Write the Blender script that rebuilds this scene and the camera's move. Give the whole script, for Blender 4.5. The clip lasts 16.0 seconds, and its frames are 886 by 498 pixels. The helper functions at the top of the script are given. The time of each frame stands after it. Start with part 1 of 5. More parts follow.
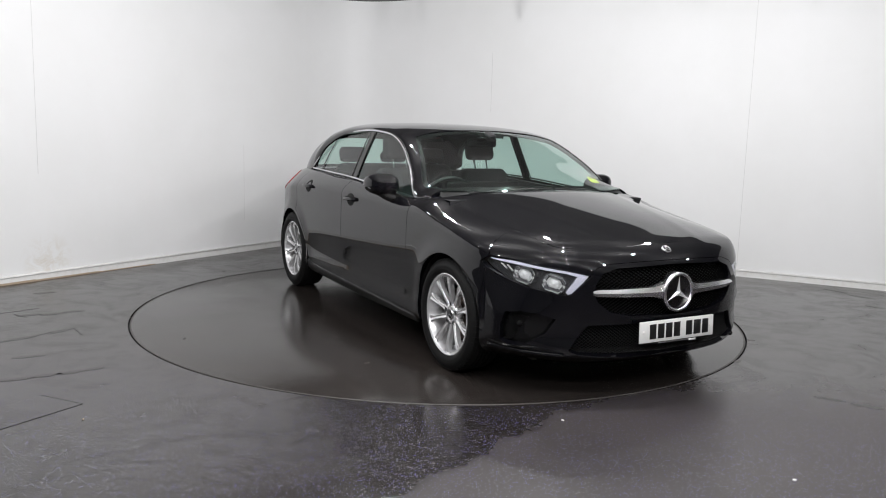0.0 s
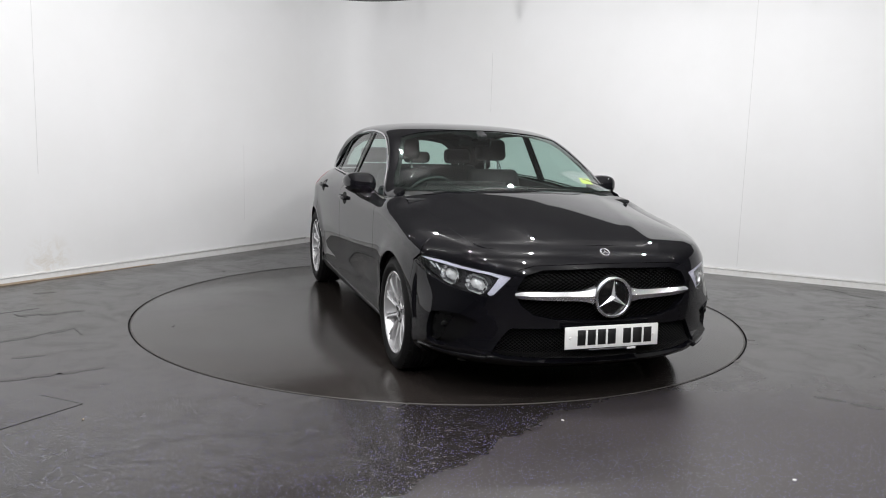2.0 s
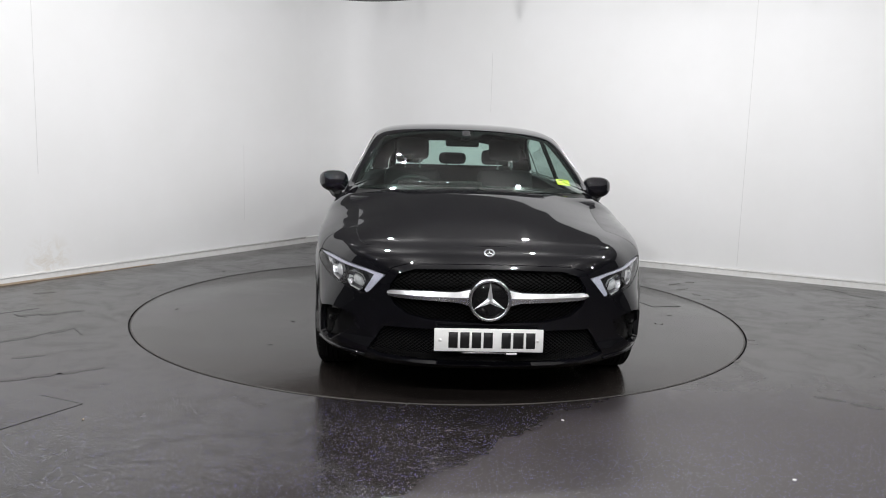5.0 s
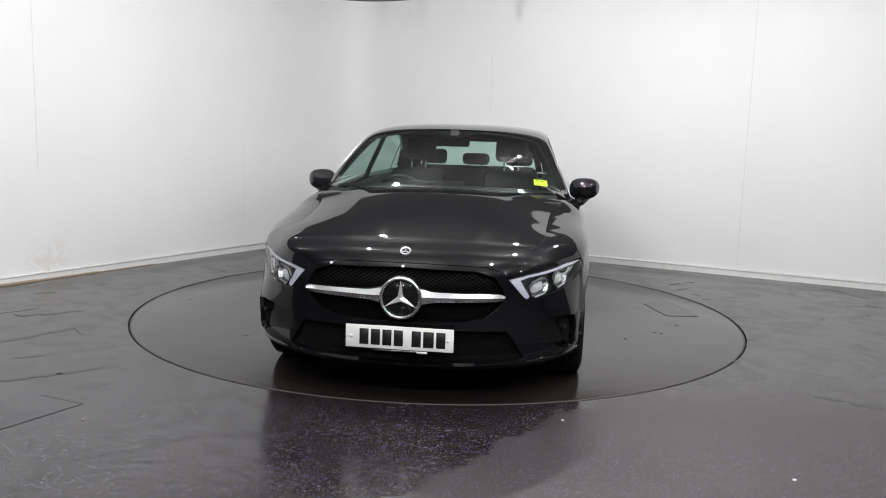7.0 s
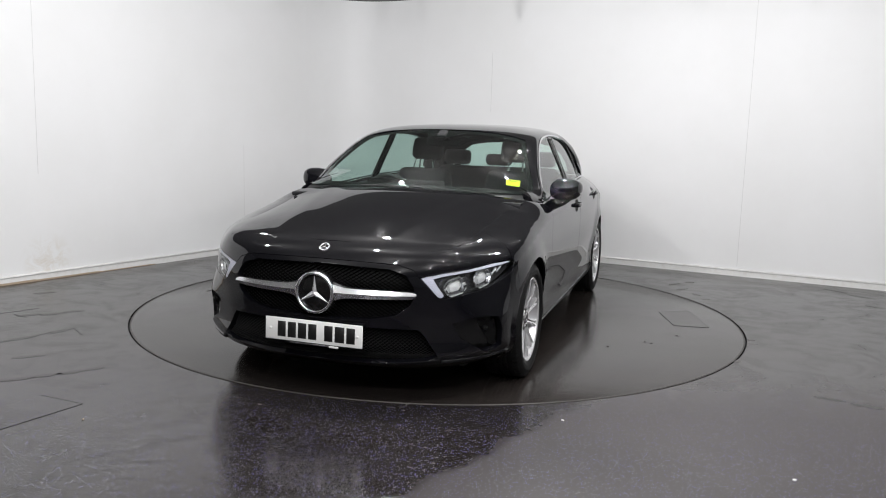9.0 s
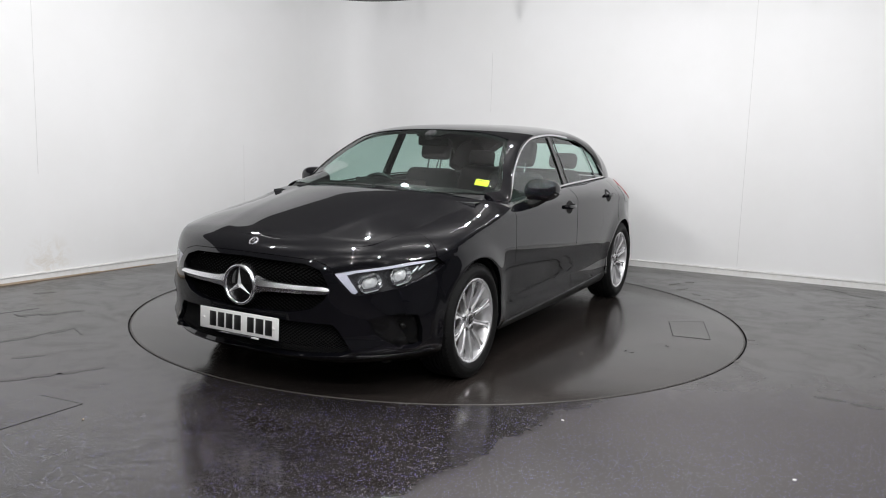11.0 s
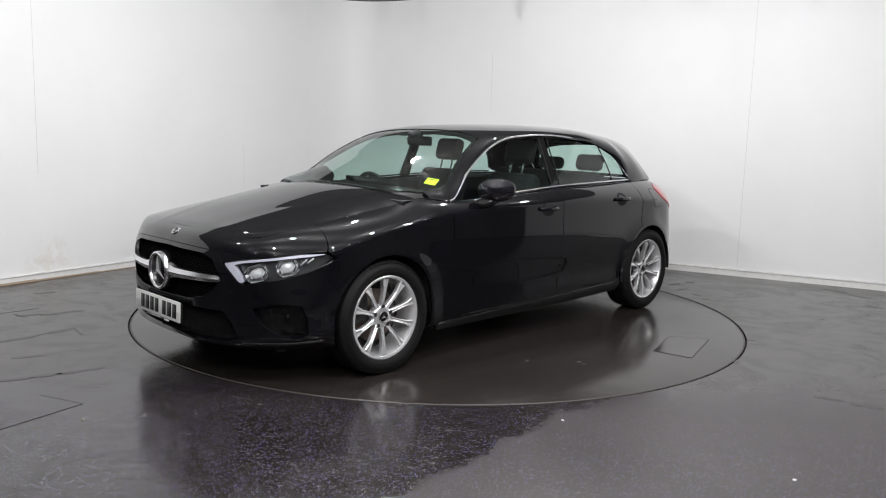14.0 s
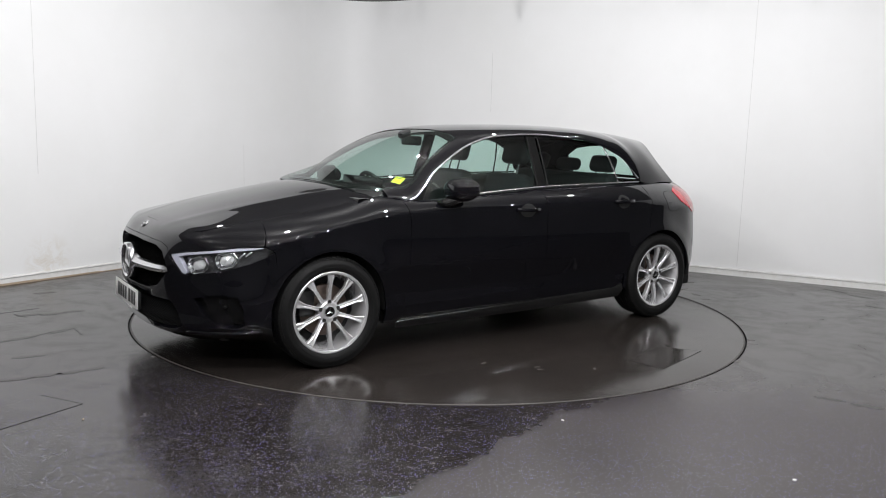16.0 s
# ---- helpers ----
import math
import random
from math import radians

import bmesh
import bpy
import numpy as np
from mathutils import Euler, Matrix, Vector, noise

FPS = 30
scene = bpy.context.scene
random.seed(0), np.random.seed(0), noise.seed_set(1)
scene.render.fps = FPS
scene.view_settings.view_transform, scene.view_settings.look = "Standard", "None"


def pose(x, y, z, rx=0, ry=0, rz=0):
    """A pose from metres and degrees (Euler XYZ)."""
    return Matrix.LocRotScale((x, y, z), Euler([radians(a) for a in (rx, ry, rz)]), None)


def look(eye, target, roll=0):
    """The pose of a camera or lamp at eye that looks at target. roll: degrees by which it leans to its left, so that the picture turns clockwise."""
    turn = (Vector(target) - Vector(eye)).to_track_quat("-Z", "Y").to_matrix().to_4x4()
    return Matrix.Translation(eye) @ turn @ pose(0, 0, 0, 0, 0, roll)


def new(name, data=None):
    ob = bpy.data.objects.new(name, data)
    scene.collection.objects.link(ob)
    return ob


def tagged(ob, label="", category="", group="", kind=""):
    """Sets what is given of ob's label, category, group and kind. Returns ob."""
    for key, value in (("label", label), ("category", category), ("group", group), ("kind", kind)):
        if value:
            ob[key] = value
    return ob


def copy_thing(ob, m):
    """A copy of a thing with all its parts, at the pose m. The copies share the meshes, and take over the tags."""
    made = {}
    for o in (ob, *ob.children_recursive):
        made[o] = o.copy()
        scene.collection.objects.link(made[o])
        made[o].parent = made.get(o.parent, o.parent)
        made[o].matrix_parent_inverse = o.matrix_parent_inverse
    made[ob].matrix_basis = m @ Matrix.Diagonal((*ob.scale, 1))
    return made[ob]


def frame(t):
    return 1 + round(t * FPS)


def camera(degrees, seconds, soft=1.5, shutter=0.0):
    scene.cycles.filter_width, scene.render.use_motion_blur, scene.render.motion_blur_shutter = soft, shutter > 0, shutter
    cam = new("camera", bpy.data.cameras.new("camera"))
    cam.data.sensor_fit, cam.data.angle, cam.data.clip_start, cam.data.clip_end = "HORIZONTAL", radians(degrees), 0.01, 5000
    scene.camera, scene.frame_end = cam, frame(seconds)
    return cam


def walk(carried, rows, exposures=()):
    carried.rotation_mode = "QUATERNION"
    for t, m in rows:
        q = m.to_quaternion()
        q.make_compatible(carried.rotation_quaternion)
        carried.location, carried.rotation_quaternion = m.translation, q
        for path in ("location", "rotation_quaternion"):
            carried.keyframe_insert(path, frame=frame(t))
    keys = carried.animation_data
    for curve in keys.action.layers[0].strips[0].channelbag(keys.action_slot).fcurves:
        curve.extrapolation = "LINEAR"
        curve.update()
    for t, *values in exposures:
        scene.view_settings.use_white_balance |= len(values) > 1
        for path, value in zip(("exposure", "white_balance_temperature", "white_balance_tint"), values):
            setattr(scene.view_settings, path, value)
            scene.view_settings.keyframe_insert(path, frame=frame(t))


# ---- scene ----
# ---- camera and its walk ----
cam = camera(58.44, 16.0, soft=1.0)
EYE = Vector((0.0, -5.956, 1.3075))
AHEAD = Vector((0.003525, 0.990054, -0.140645))
walk(cam, [(0.0, look(EYE, EYE + AHEAD, 1.648)), (16.0, look(EYE, EYE + AHEAD, 1.648))])

# the turntable: heading of the car in degrees at 0 s, and degrees a second
HEADING, RATE = -61.05, -5.269
CAR_OFFSET = Vector((0.056, 0.138, 0.0))
DISC_R = 2.212

# ---- world, lamps and exposure ----
scene.view_settings.exposure = 0.0
world = bpy.data.worlds.new("studio_world")
world.use_nodes = True
world.node_tree.nodes["Background"].inputs[0].default_value = (0.9, 0.95, 1.0, 1)
world.node_tree.nodes["Background"].inputs[1].default_value = 0.05
scene.world = world

CEILING_Z = 2.885
# bare bulbs on white ceiling stems, form and layout assumed: place and watts
SPOT_W = 56.5
SPOTS = [(x, y, SPOT_W * k) for y in (-5.3, -3.5, -1.7) for x, k in ((-2.3, 0.52), (-0.75, 1.42), (0.8, 1.48), (2.35, 0.9), (3.9, 0.34))]
# inner row added as fill, to brighten the walls by the back corner
SPOTS += [(x, 0.1, SPOT_W * k) for x, k in ((-2.0, 0.1), (-0.6, 0.75), (0.8, 0.7), (2.2, 0.3))]
for px, py, watts in SPOTS:
    light = bpy.data.lights.new("bulb_light", "POINT")
    light.shadow_soft_size, light.energy = 0.028, watts
    light.color = (0.985, 0.985, 1.0)
    lamp = new("bulb_light", light)
    lamp.matrix_world = pose(px, py, CEILING_Z - 0.40)


# ---- materials ----
def material(name, base, rough=0.5, metal=0.0, spec=0.5, coat=0.0, emit=None, strength=0.0, trans=0.0, ior=1.45, alpha=1.0):
    m = bpy.data.materials.new(name)
    m.use_nodes = True
    b = m.node_tree.nodes["Principled BSDF"]
    b.inputs["Base Color"].default_value = (*base, 1)
    b.inputs["Roughness"].default_value = rough
    b.inputs["Metallic"].default_value = metal
    b.inputs["Specular IOR Level"].default_value = spec
    b.inputs["Coat Weight"].default_value = coat
    b.inputs["Coat Roughness"].default_value = 0.02
    b.inputs["Transmission Weight"].default_value = trans
    b.inputs["IOR"].default_value = ior
    b.inputs["Alpha"].default_value = alpha
    if emit:
        b.inputs["Emission Color"].default_value = (*emit, 1)
        b.inputs["Emission Strength"].default_value = strength
    return m


def nodes_of(m):
    t = m.node_tree
    return t, t.nodes["Principled BSDF"]


def node(t, kind, **values):
    n = t.nodes.new(kind)
    for key, value in values.items():
        n.inputs[key.replace("_", " ")].default_value = value
    return n


def ramp(t, source, stops):
    r = t.nodes.new("ShaderNodeValToRGB")
    e = r.color_ramp.elements
    while len(e) < len(stops):
        e.new(0.5)
    for el, (at, col) in zip(e, stops):
        el.position, el.color = at, (*col, 1) if len(col) == 3 else col
    t.links.new(source, r.inputs[0])
    return r


def bumped(m, scale, strength, distance=0.002, detail=4.0):
    t, b = nodes_of(m)
    pos = t.nodes.new("ShaderNodeTexCoord")
    n = node(t, "ShaderNodeTexNoise", Scale=scale, Detail=detail)
    bump = node(t, "ShaderNodeBump", Strength=strength, Distance=distance)
    t.links.new(pos.outputs["Object"], n.inputs["Vector"])
    t.links.new(n.outputs["Fac"], bump.inputs["Height"])
    t.links.new(bump.outputs["Normal"], b.inputs["Normal"])
    return n


def wall_paint():
    m = material("white_wall_paint", (0.8, 0.8, 0.8), 0.45, spec=0.35)
    t, b = nodes_of(m)
    pos = t.nodes.new("ShaderNodeTexCoord")
    big = node(t, "ShaderNodeTexNoise", Scale=0.9, Detail=5.0, Roughness=0.6)
    t.links.new(pos.outputs["Object"], big.inputs["Vector"])
    col = ramp(t, big.outputs["Fac"], [(0.3, (0.84, 0.84, 0.835)), (0.7, (0.88, 0.88, 0.882))])
    t.links.new(col.outputs[0], b.inputs["Base Color"])
    # an old brushed-out stain low on the left wall, and faint scuffs
    far = t.nodes.new("ShaderNodeVectorMath")
    far.operation = "DISTANCE"
    far.inputs[1].default_value = (-3.36, 0.75, 0.15)
    t.links.new(pos.outputs["Object"], far.inputs[0])
    fade = t.nodes.new("ShaderNodeMapRange")
    fade.inputs[1].default_value, fade.inputs[2].default_value = 0.26, 0.04
    t.links.new(far.outputs["Value"], fade.inputs[0])
    streak = node(t, "ShaderNodeTexNoise", Scale=9.0, Detail=6.0, Roughness=0.7, Distortion=1.2)
    t.links.new(pos.outputs["Object"], streak.inputs["Vector"])
    spots = ramp(t, streak.outputs["Fac"], [(0.44, (0, 0, 0)), (0.62, (1, 1, 1))])
    amount = t.nodes.new("ShaderNodeMath")
    amount.operation = "MULTIPLY"
    t.links.new(fade.outputs[0], amount.inputs[0])
    t.links.new(spots.outputs[0], amount.inputs[1])
    dirt = t.nodes.new("ShaderNodeMix")
    dirt.data_type = "RGBA"
    t.links.new(amount.outputs[0], dirt.inputs[0])
    t.links.new(col.outputs[0], dirt.inputs[6])
    dirt.inputs[7].default_value = (0.75, 0.715, 0.66, 1)
    t.links.new(dirt.outputs[2], b.inputs["Base Color"])
    fine = node(t, "ShaderNodeTexNoise", Scale=60.0, Detail=3.0)
    bump = node(t, "ShaderNodeBump", Strength=0.08, Distance=0.002)
    t.links.new(pos.outputs["Object"], fine.inputs["Vector"])
    t.links.new(fine.outputs["Fac"], bump.inputs["Height"])
    t.links.new(bump.outputs["Normal"], b.inputs["Normal"])
    return m


def vinyl(name, base_lo, base_hi, flakes, dry=None, gloss=(0.13, 0.18, 0.27, 0.33)):
    """Dark polished vinyl with fine mica flakes, damp in broad patches."""
    m = material(name, base_lo, 0.2, spec=0.62)
    t, b = nodes_of(m)
    pos = t.nodes.new("ShaderNodeTexCoord")
    big = node(t, "ShaderNodeTexNoise", Scale=1.1, Detail=6.0, Roughness=0.62)
    mid = node(t, "ShaderNodeTexNoise", Scale=9.0, Detail=6.0, Roughness=0.65)
    for n in (big, mid):
        t.links.new(pos.outputs["Object"], n.inputs["Vector"])
    grain = node(t, "ShaderNodeTexNoise", Scale=170.0, Detail=2.0)
    t.links.new(pos.outputs["Object"], grain.inputs["Vector"])
    speck = t.nodes.new("ShaderNodeMath")
    speck.operation = "MULTIPLY_ADD"
    speck.inputs[1].default_value = 0.9
    t.links.new(grain.outputs["Fac"], speck.inputs[0])
    t.links.new(big.outputs["Fac"], speck.inputs[2])
    col = ramp(t, speck.outputs[0], [(0.70, base_lo), (1.22, base_hi)])
    # flakes: a sparse share of small cells
    cell = node(t, "ShaderNodeTexVoronoi", Scale=140.0)
    t.links.new(pos.outputs["Object"], cell.inputs["Vector"])
    dist = ramp(t, cell.outputs["Distance"], [(0.22, (1, 1, 1)), (0.33, (0, 0, 0))])
    pick = t.nodes.new("ShaderNodeSeparateColor")
    t.links.new(cell.outputs["Color"], pick.inputs[0])
    few = ramp(t, pick.outputs[0], [(1.0 - flakes, (0, 0, 0)), (1.0 - flakes + 0.02, (1, 1, 1))])
    tint = ramp(t, pick.outputs[1], [(0.0, (0.09, 0.085, 0.40)), (0.45, (0.19, 0.18, 0.40)), (1.0, (0.38, 0.37, 0.37))])
    both = t.nodes.new("ShaderNodeMath")
    both.operation = "MULTIPLY"
    t.links.new(dist.outputs[0], both.inputs[0])
    t.links.new(few.outputs[0], both.inputs[1])
    # the flakes show fully on the near floor and fade out farther in
    where = t.nodes.new("ShaderNodeSeparateXYZ")
    t.links.new(pos.outputs["Object"], where.inputs[0])
    bare = t.nodes.new("ShaderNodeMapRange")
    bare.inputs[1].default_value, bare.inputs[2].default_value = -1.2, -2.7
    bare.inputs[3].default_value, bare.inputs[4].default_value = 0.05, 1.0
    t.links.new(where.outputs[1], bare.inputs[0])
    shown = t.nodes.new("ShaderNodeMath")
    shown.operation = "MULTIPLY"
    t.links.new(both.outputs[0], shown.inputs[0])
    t.links.new(bare.outputs[0], shown.inputs[1])
    mix = t.nodes.new("ShaderNodeMix")
    mix.data_type = "RGBA"
    t.links.new(shown.outputs[0], mix.inputs[0])
    t.links.new(col.outputs[0], mix.inputs[6])
    t.links.new(tint.outputs[0], mix.inputs[7])
    t.links.new(mix.outputs[2], b.inputs["Base Color"])
    # smears and dried puddle edges: streaky bands in the gloss
    smear = node(t, "ShaderNodeTexNoise", Scale=2.4, Detail=8.0, Roughness=0.7, Distortion=1.6)
    t.links.new(pos.outputs["Object"], smear.inputs["Vector"])
    blend = t.nodes.new("ShaderNodeMath")
    blend.operation = "MULTIPLY_ADD"
    blend.inputs[1].default_value = 0.35
    t.links.new(mid.outputs["Fac"], blend.inputs[0])
    t.links.new(smear.outputs["Fac"], blend.inputs[2])
    rough = ramp(t, blend.outputs[0], [(at, (g, g, g)) for at, g in zip((0.50, 0.66, 0.73, 0.86), gloss)])
    t.links.new(rough.outputs[0], b.inputs["Roughness"])
    if dry:
        # a dried, duller patch of the floor, with a ragged edge
        (ex, ey), (wx, wy), dull = dry
        edge = node(t, "ShaderNodeTexNoise", Scale=2.2, Detail=4.0, Roughness=0.6)
        t.links.new(pos.outputs["Object"], edge.inputs["Vector"])
        dot = t.nodes.new("ShaderNodeVectorMath")
        dot.operation = "DOT_PRODUCT"
        dot.inputs[1].default_value = (wx, wy, 0)
        t.links.new(pos.outputs["Object"], dot.inputs[0])
        add = t.nodes.new("ShaderNodeMath")
        add.operation = "MULTIPLY_ADD"
        add.inputs[1].default_value = 0.42
        t.links.new(edge.outputs["Fac"], add.inputs[0])
        t.links.new(dot.outputs["Value"], add.inputs[2])
        off = t.nodes.new("ShaderNodeMath")
        off.operation = "SUBTRACT"
        off.inputs[1].default_value = ex * wx + ey * wy + 0.21 - 0.5
        t.links.new(add.outputs[0], off.inputs[0])
        edge_mask = ramp(t, off.outputs[0], [(0.48, (0, 0, 0)), (0.55, (1, 1, 1))])
        parts = t.nodes.new("ShaderNodeSeparateXYZ")
        t.links.new(pos.outputs["Object"], parts.inputs[0])
        near = t.nodes.new("ShaderNodeMapRange")
        near.inputs[1].default_value, near.inputs[2].default_value = -1.5, -2.3
        t.links.new(parts.outputs[1], near.inputs[0])
        mask = t.nodes.new("ShaderNodeMath")
        mask.operation = "MULTIPLY"
        t.links.new(edge_mask.outputs[0], mask.inputs[0])
        t.links.new(near.outputs[0], mask.inputs[1])
        r2 = t.nodes.new("ShaderNodeMix")
        r2.data_type = "FLOAT"
        t.links.new(mask.outputs[0], r2.inputs[0])
        t.links.new(rough.outputs[0], r2.inputs[2])
        r2.inputs[3].default_value = 0.40
        t.links.new(r2.outputs[0], b.inputs["Roughness"])
        c2 = t.nodes.new("ShaderNodeMix")
        c2.data_type = "RGBA"
        c2.blend_type = "ADD"
        t.links.new(mask.outputs[0], c2.inputs[0])
        t.links.new(mix.outputs[2], c2.inputs[6])
        c2.inputs[7].default_value = (*dull, 1)
        t.links.new(c2.outputs[2], b.inputs["Base Color"])
    bump = node(t, "ShaderNodeBump", Strength=0.06, Distance=0.003)
    t.links.new(mid.outputs["Fac"], bump.inputs["Height"])
    t.links.new(bump.outputs["Normal"], b.inputs["Normal"])
    return m


WALL = wall_paint()
FLOOR = vinyl("dark_flecked_vinyl", (0.0100, 0.0085, 0.0082), (0.0250, 0.0212, 0.0202), 0.36, ((0.30, -2.68), (0.77, -0.60), (0.012, 0.0105, 0.0095)), (0.145, 0.18, 0.235, 0.285))
DISC = vinyl("turntable_vinyl", (0.014, 0.012, 0.011), (0.024, 0.020, 0.018), 0.0, gloss=(0.17, 0.18, 0.20, 0.22))
SKIRT = material("white_skirting_gloss", (0.8, 0.79, 0.77), 0.35)
_t, _b = nodes_of(SKIRT)
_n = bumped(SKIRT, 25.0, 0.1)
_r = ramp(_t, _n.outputs["Fac"], [(0.32, (0.78, 0.765, 0.74)), (0.55, (0.82, 0.815, 0.80))])
_t.links.new(_r.outputs[0], _b.inputs["Base Color"])
# dark colour stands in for the dim, unseen part of the room
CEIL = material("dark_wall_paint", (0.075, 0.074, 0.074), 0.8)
CEILING = material("dim_ceiling_paint", (0.18, 0.176, 0.172), 0.8)
bumped(CEILING, 30.0, 0.1)
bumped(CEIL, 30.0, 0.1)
JOINT = material("joint_filler", (0.66, 0.66, 0.65), 0.6)
GRIME = material("brown_grime", (0.42, 0.33, 0.24), 0.7)
bumped(GRIME, 40.0, 0.3)
SCUFF = material("worn_vinyl_scuff", (0.045, 0.040, 0.037), 0.5)
bumped(SCUFF, 90.0, 0.3)
PALESMEAR = material("dried_water_mark", (0.075, 0.071, 0.068), 0.42)
bumped(PALESMEAR, 60.0, 0.3)
DARKSMEAR = material("dull_streak", (0.017, 0.0145, 0.0135), 0.265)
bumped(DARKSMEAR, 50.0, 0.3)
EDGEWORN = material("worn_disc_edge", (0.055, 0.051, 0.048), 0.45)
bumped(EDGEWORN, 80.0, 0.3)
SCRATCH = material("scratch_dark", (0.018, 0.016, 0.015), 0.6)
GAPDARK = material("gap_dark", (0.006, 0.006, 0.006), 0.6)
PAINT = material("black_car_paint", (0.0030, 0.0030, 0.0042), 0.03, spec=0.75)
GLOSSBLACK = material("gloss_black_plastic", (0.006, 0.006, 0.006), 0.06)
PLASTIC = material("matt_black_plastic", (0.012, 0.012, 0.012), 0.45)
LINER = material("black_liner", (0.006, 0.006, 0.006), 0.8)
RUBBER = material("tyre_rubber", (0.007, 0.007, 0.007), 0.6, spec=0.2)
bumped(RUBBER, 70.0, 0.25, 0.002)
ALLOY = material("silver_alloy", (0.80, 0.80, 0.81), 0.26, metal=0.72)
CHROME = material("bright_chrome", (0.82, 0.82, 0.84), 0.08, metal=1.0)
DARKCHROME = material("dark_chrome", (0.30, 0.30, 0.31), 0.25, metal=1.0)
SATIN = material("satin_chrome", (0.72, 0.72, 0.74), 0.22, metal=1.0)
DISCMETAL = material("brake_disc_steel", (0.09, 0.07, 0.06), 0.5, metal=0.9)


def pane(name, tint, ior):
    """Thin glass: clear and tinted straight through, glossy by its Fresnel reflection."""
    m = bpy.data.materials.new(name)
    m.use_nodes = True
    t = m.node_tree
    t.nodes.clear()
    out = t.nodes.new("ShaderNodeOutputMaterial")
    mix = t.nodes.new("ShaderNodeMixShader")
    clear = node(t, "ShaderNodeBsdfTransparent", Color=(*tint, 1))
    gloss = node(t, "ShaderNodeBsdfGlossy", Roughness=0.01)
    face = node(t, "ShaderNodeLayerWeight", Blend=0.5)
    power = t.nodes.new("ShaderNodeMath")
    power.operation = "POWER"
    power.inputs[1].default_value = 5.0
    amount = t.nodes.new("ShaderNodeMath")
    amount.operation = "MULTIPLY_ADD"
    low = ((ior - 1) / (ior + 1)) ** 2 * 1.7
    amount.inputs[1].default_value, amount.inputs[2].default_value = 1 - low, low
    t.links.new(face.outputs["Facing"], power.inputs[0])
    t.links.new(power.outputs[0], amount.inputs[0])
    t.links.new(amount.outputs[0], mix.inputs[0])
    t.links.new(clear.outputs[0], mix.inputs[1])
    t.links.new(gloss.outputs[0], mix.inputs[2])
    t.links.new(mix.outputs[0], out.inputs[0])
    return m


GLASS = pane("tinted_glass", (0.74, 0.89, 0.84), 1.55)
LENS = pane("clear_lens", (0.96, 0.97, 0.98), 1.4)
LAMPIN = material("lamp_reflector", (0.85, 0.86, 0.88), 0.16, metal=0.68)
DRL = material("white_light_guide", (0.55, 0.55, 0.63), 0.2)
PROJECTOR = material("projector_reflector", (0.75, 0.76, 0.75), 0.16, metal=0.25)
LAMPBASE = material("lamp_base_metal", (0.20, 0.20, 0.205), 0.22, metal=0.8)
REDLENS = material("red_lamp_lens", (0.45, 0.01, 0.02), 0.08, coat=0.5)
PLATE = material("white_plate_sheet", (0.78, 0.78, 0.76), 0.3)
BARBLACK = material("plate_black", (0.01, 0.01, 0.01), 0.4)
YELLOW = material("yellow_paper", (0.85, 0.86, 0.03), 0.6)
CLOTH = material("dark_seat_cloth", (0.014, 0.014, 0.015), 0.85)
bumped(CLOTH, 220.0, 0.4, 0.002)
DASH = material("dark_dash_plastic", (0.010, 0.010, 0.011), 0.55)


# ---- mesh helpers ----
def part(name, bm, mat, parent=None, label="", smooth_shade=True):
    me = bpy.data.meshes.new(name)
    if isinstance(bm, bmesh.types.BMesh):
        bmesh.ops.recalc_face_normals(bm, faces=bm.faces)
        bm.to_mesh(me)
        bm.free()
    else:
        me.from_pydata(*bm)
    me.materials.append(mat)
    me.shade_smooth() if smooth_shade else me.shade_flat()
    ob = new(name, me)
    if parent:
        ob.parent = parent
    if label:
        tagged(ob, label)
    return ob


def sharp(ob, angle=35):
    ob.data.set_sharp_from_angle(angle=radians(angle))
    return ob


def box_bm(sx, sy, sz, at=(0, 0, 0), bevel=0.0, seg=2, turn=None):
    bm = bmesh.new()
    bmesh.ops.create_cube(bm, size=1.0)
    bmesh.ops.scale(bm, vec=(sx, sy, sz), verts=bm.verts)
    if bevel:
        bmesh.ops.bevel(bm, geom=bm.edges, offset=bevel, segments=seg, profile=0.5, affect="EDGES")
    if turn is not None:
        bmesh.ops.transform(bm, matrix=turn, verts=bm.verts)
    bmesh.ops.translate(bm, vec=at, verts=bm.verts)
    return bm


def lathe(profile, seg=64, axis="Y", at=(0, 0, 0), closed=False):
    """Turns a profile of (radius, along) about an axis."""
    vs, fs = [], []
    n = len(profile)
    for i in range(seg):
        a = 2 * math.pi * i / seg
        c, s = math.cos(a), math.sin(a)
        for r, w in profile:
            p = (r * c, w, r * s) if axis == "Y" else ((r * c, r * s, w) if axis == "Z" else (w, r * c, r * s))
            vs.append((p[0] + at[0], p[1] + at[1], p[2] + at[2]))
    m = n if closed else n - 1
    for i in range(seg):
        for j in range(m):
            k = (j + 1) % n
            a, b = i * n, ((i + 1) % seg) * n
            fs.append((a + j, a + k, b + k, b + j))
    return vs, [], fs


def clean(data):
    """A bmesh of raw data, welded and with its normals mended."""
    me = bpy.data.meshes.new("raw")
    me.from_pydata(*data)
    bm = bmesh.new()
    bm.from_mesh(me)
    bpy.data.meshes.remove(me)
    bmesh.ops.remove_doubles(bm, verts=bm.verts, dist=1e-5)
    return bm


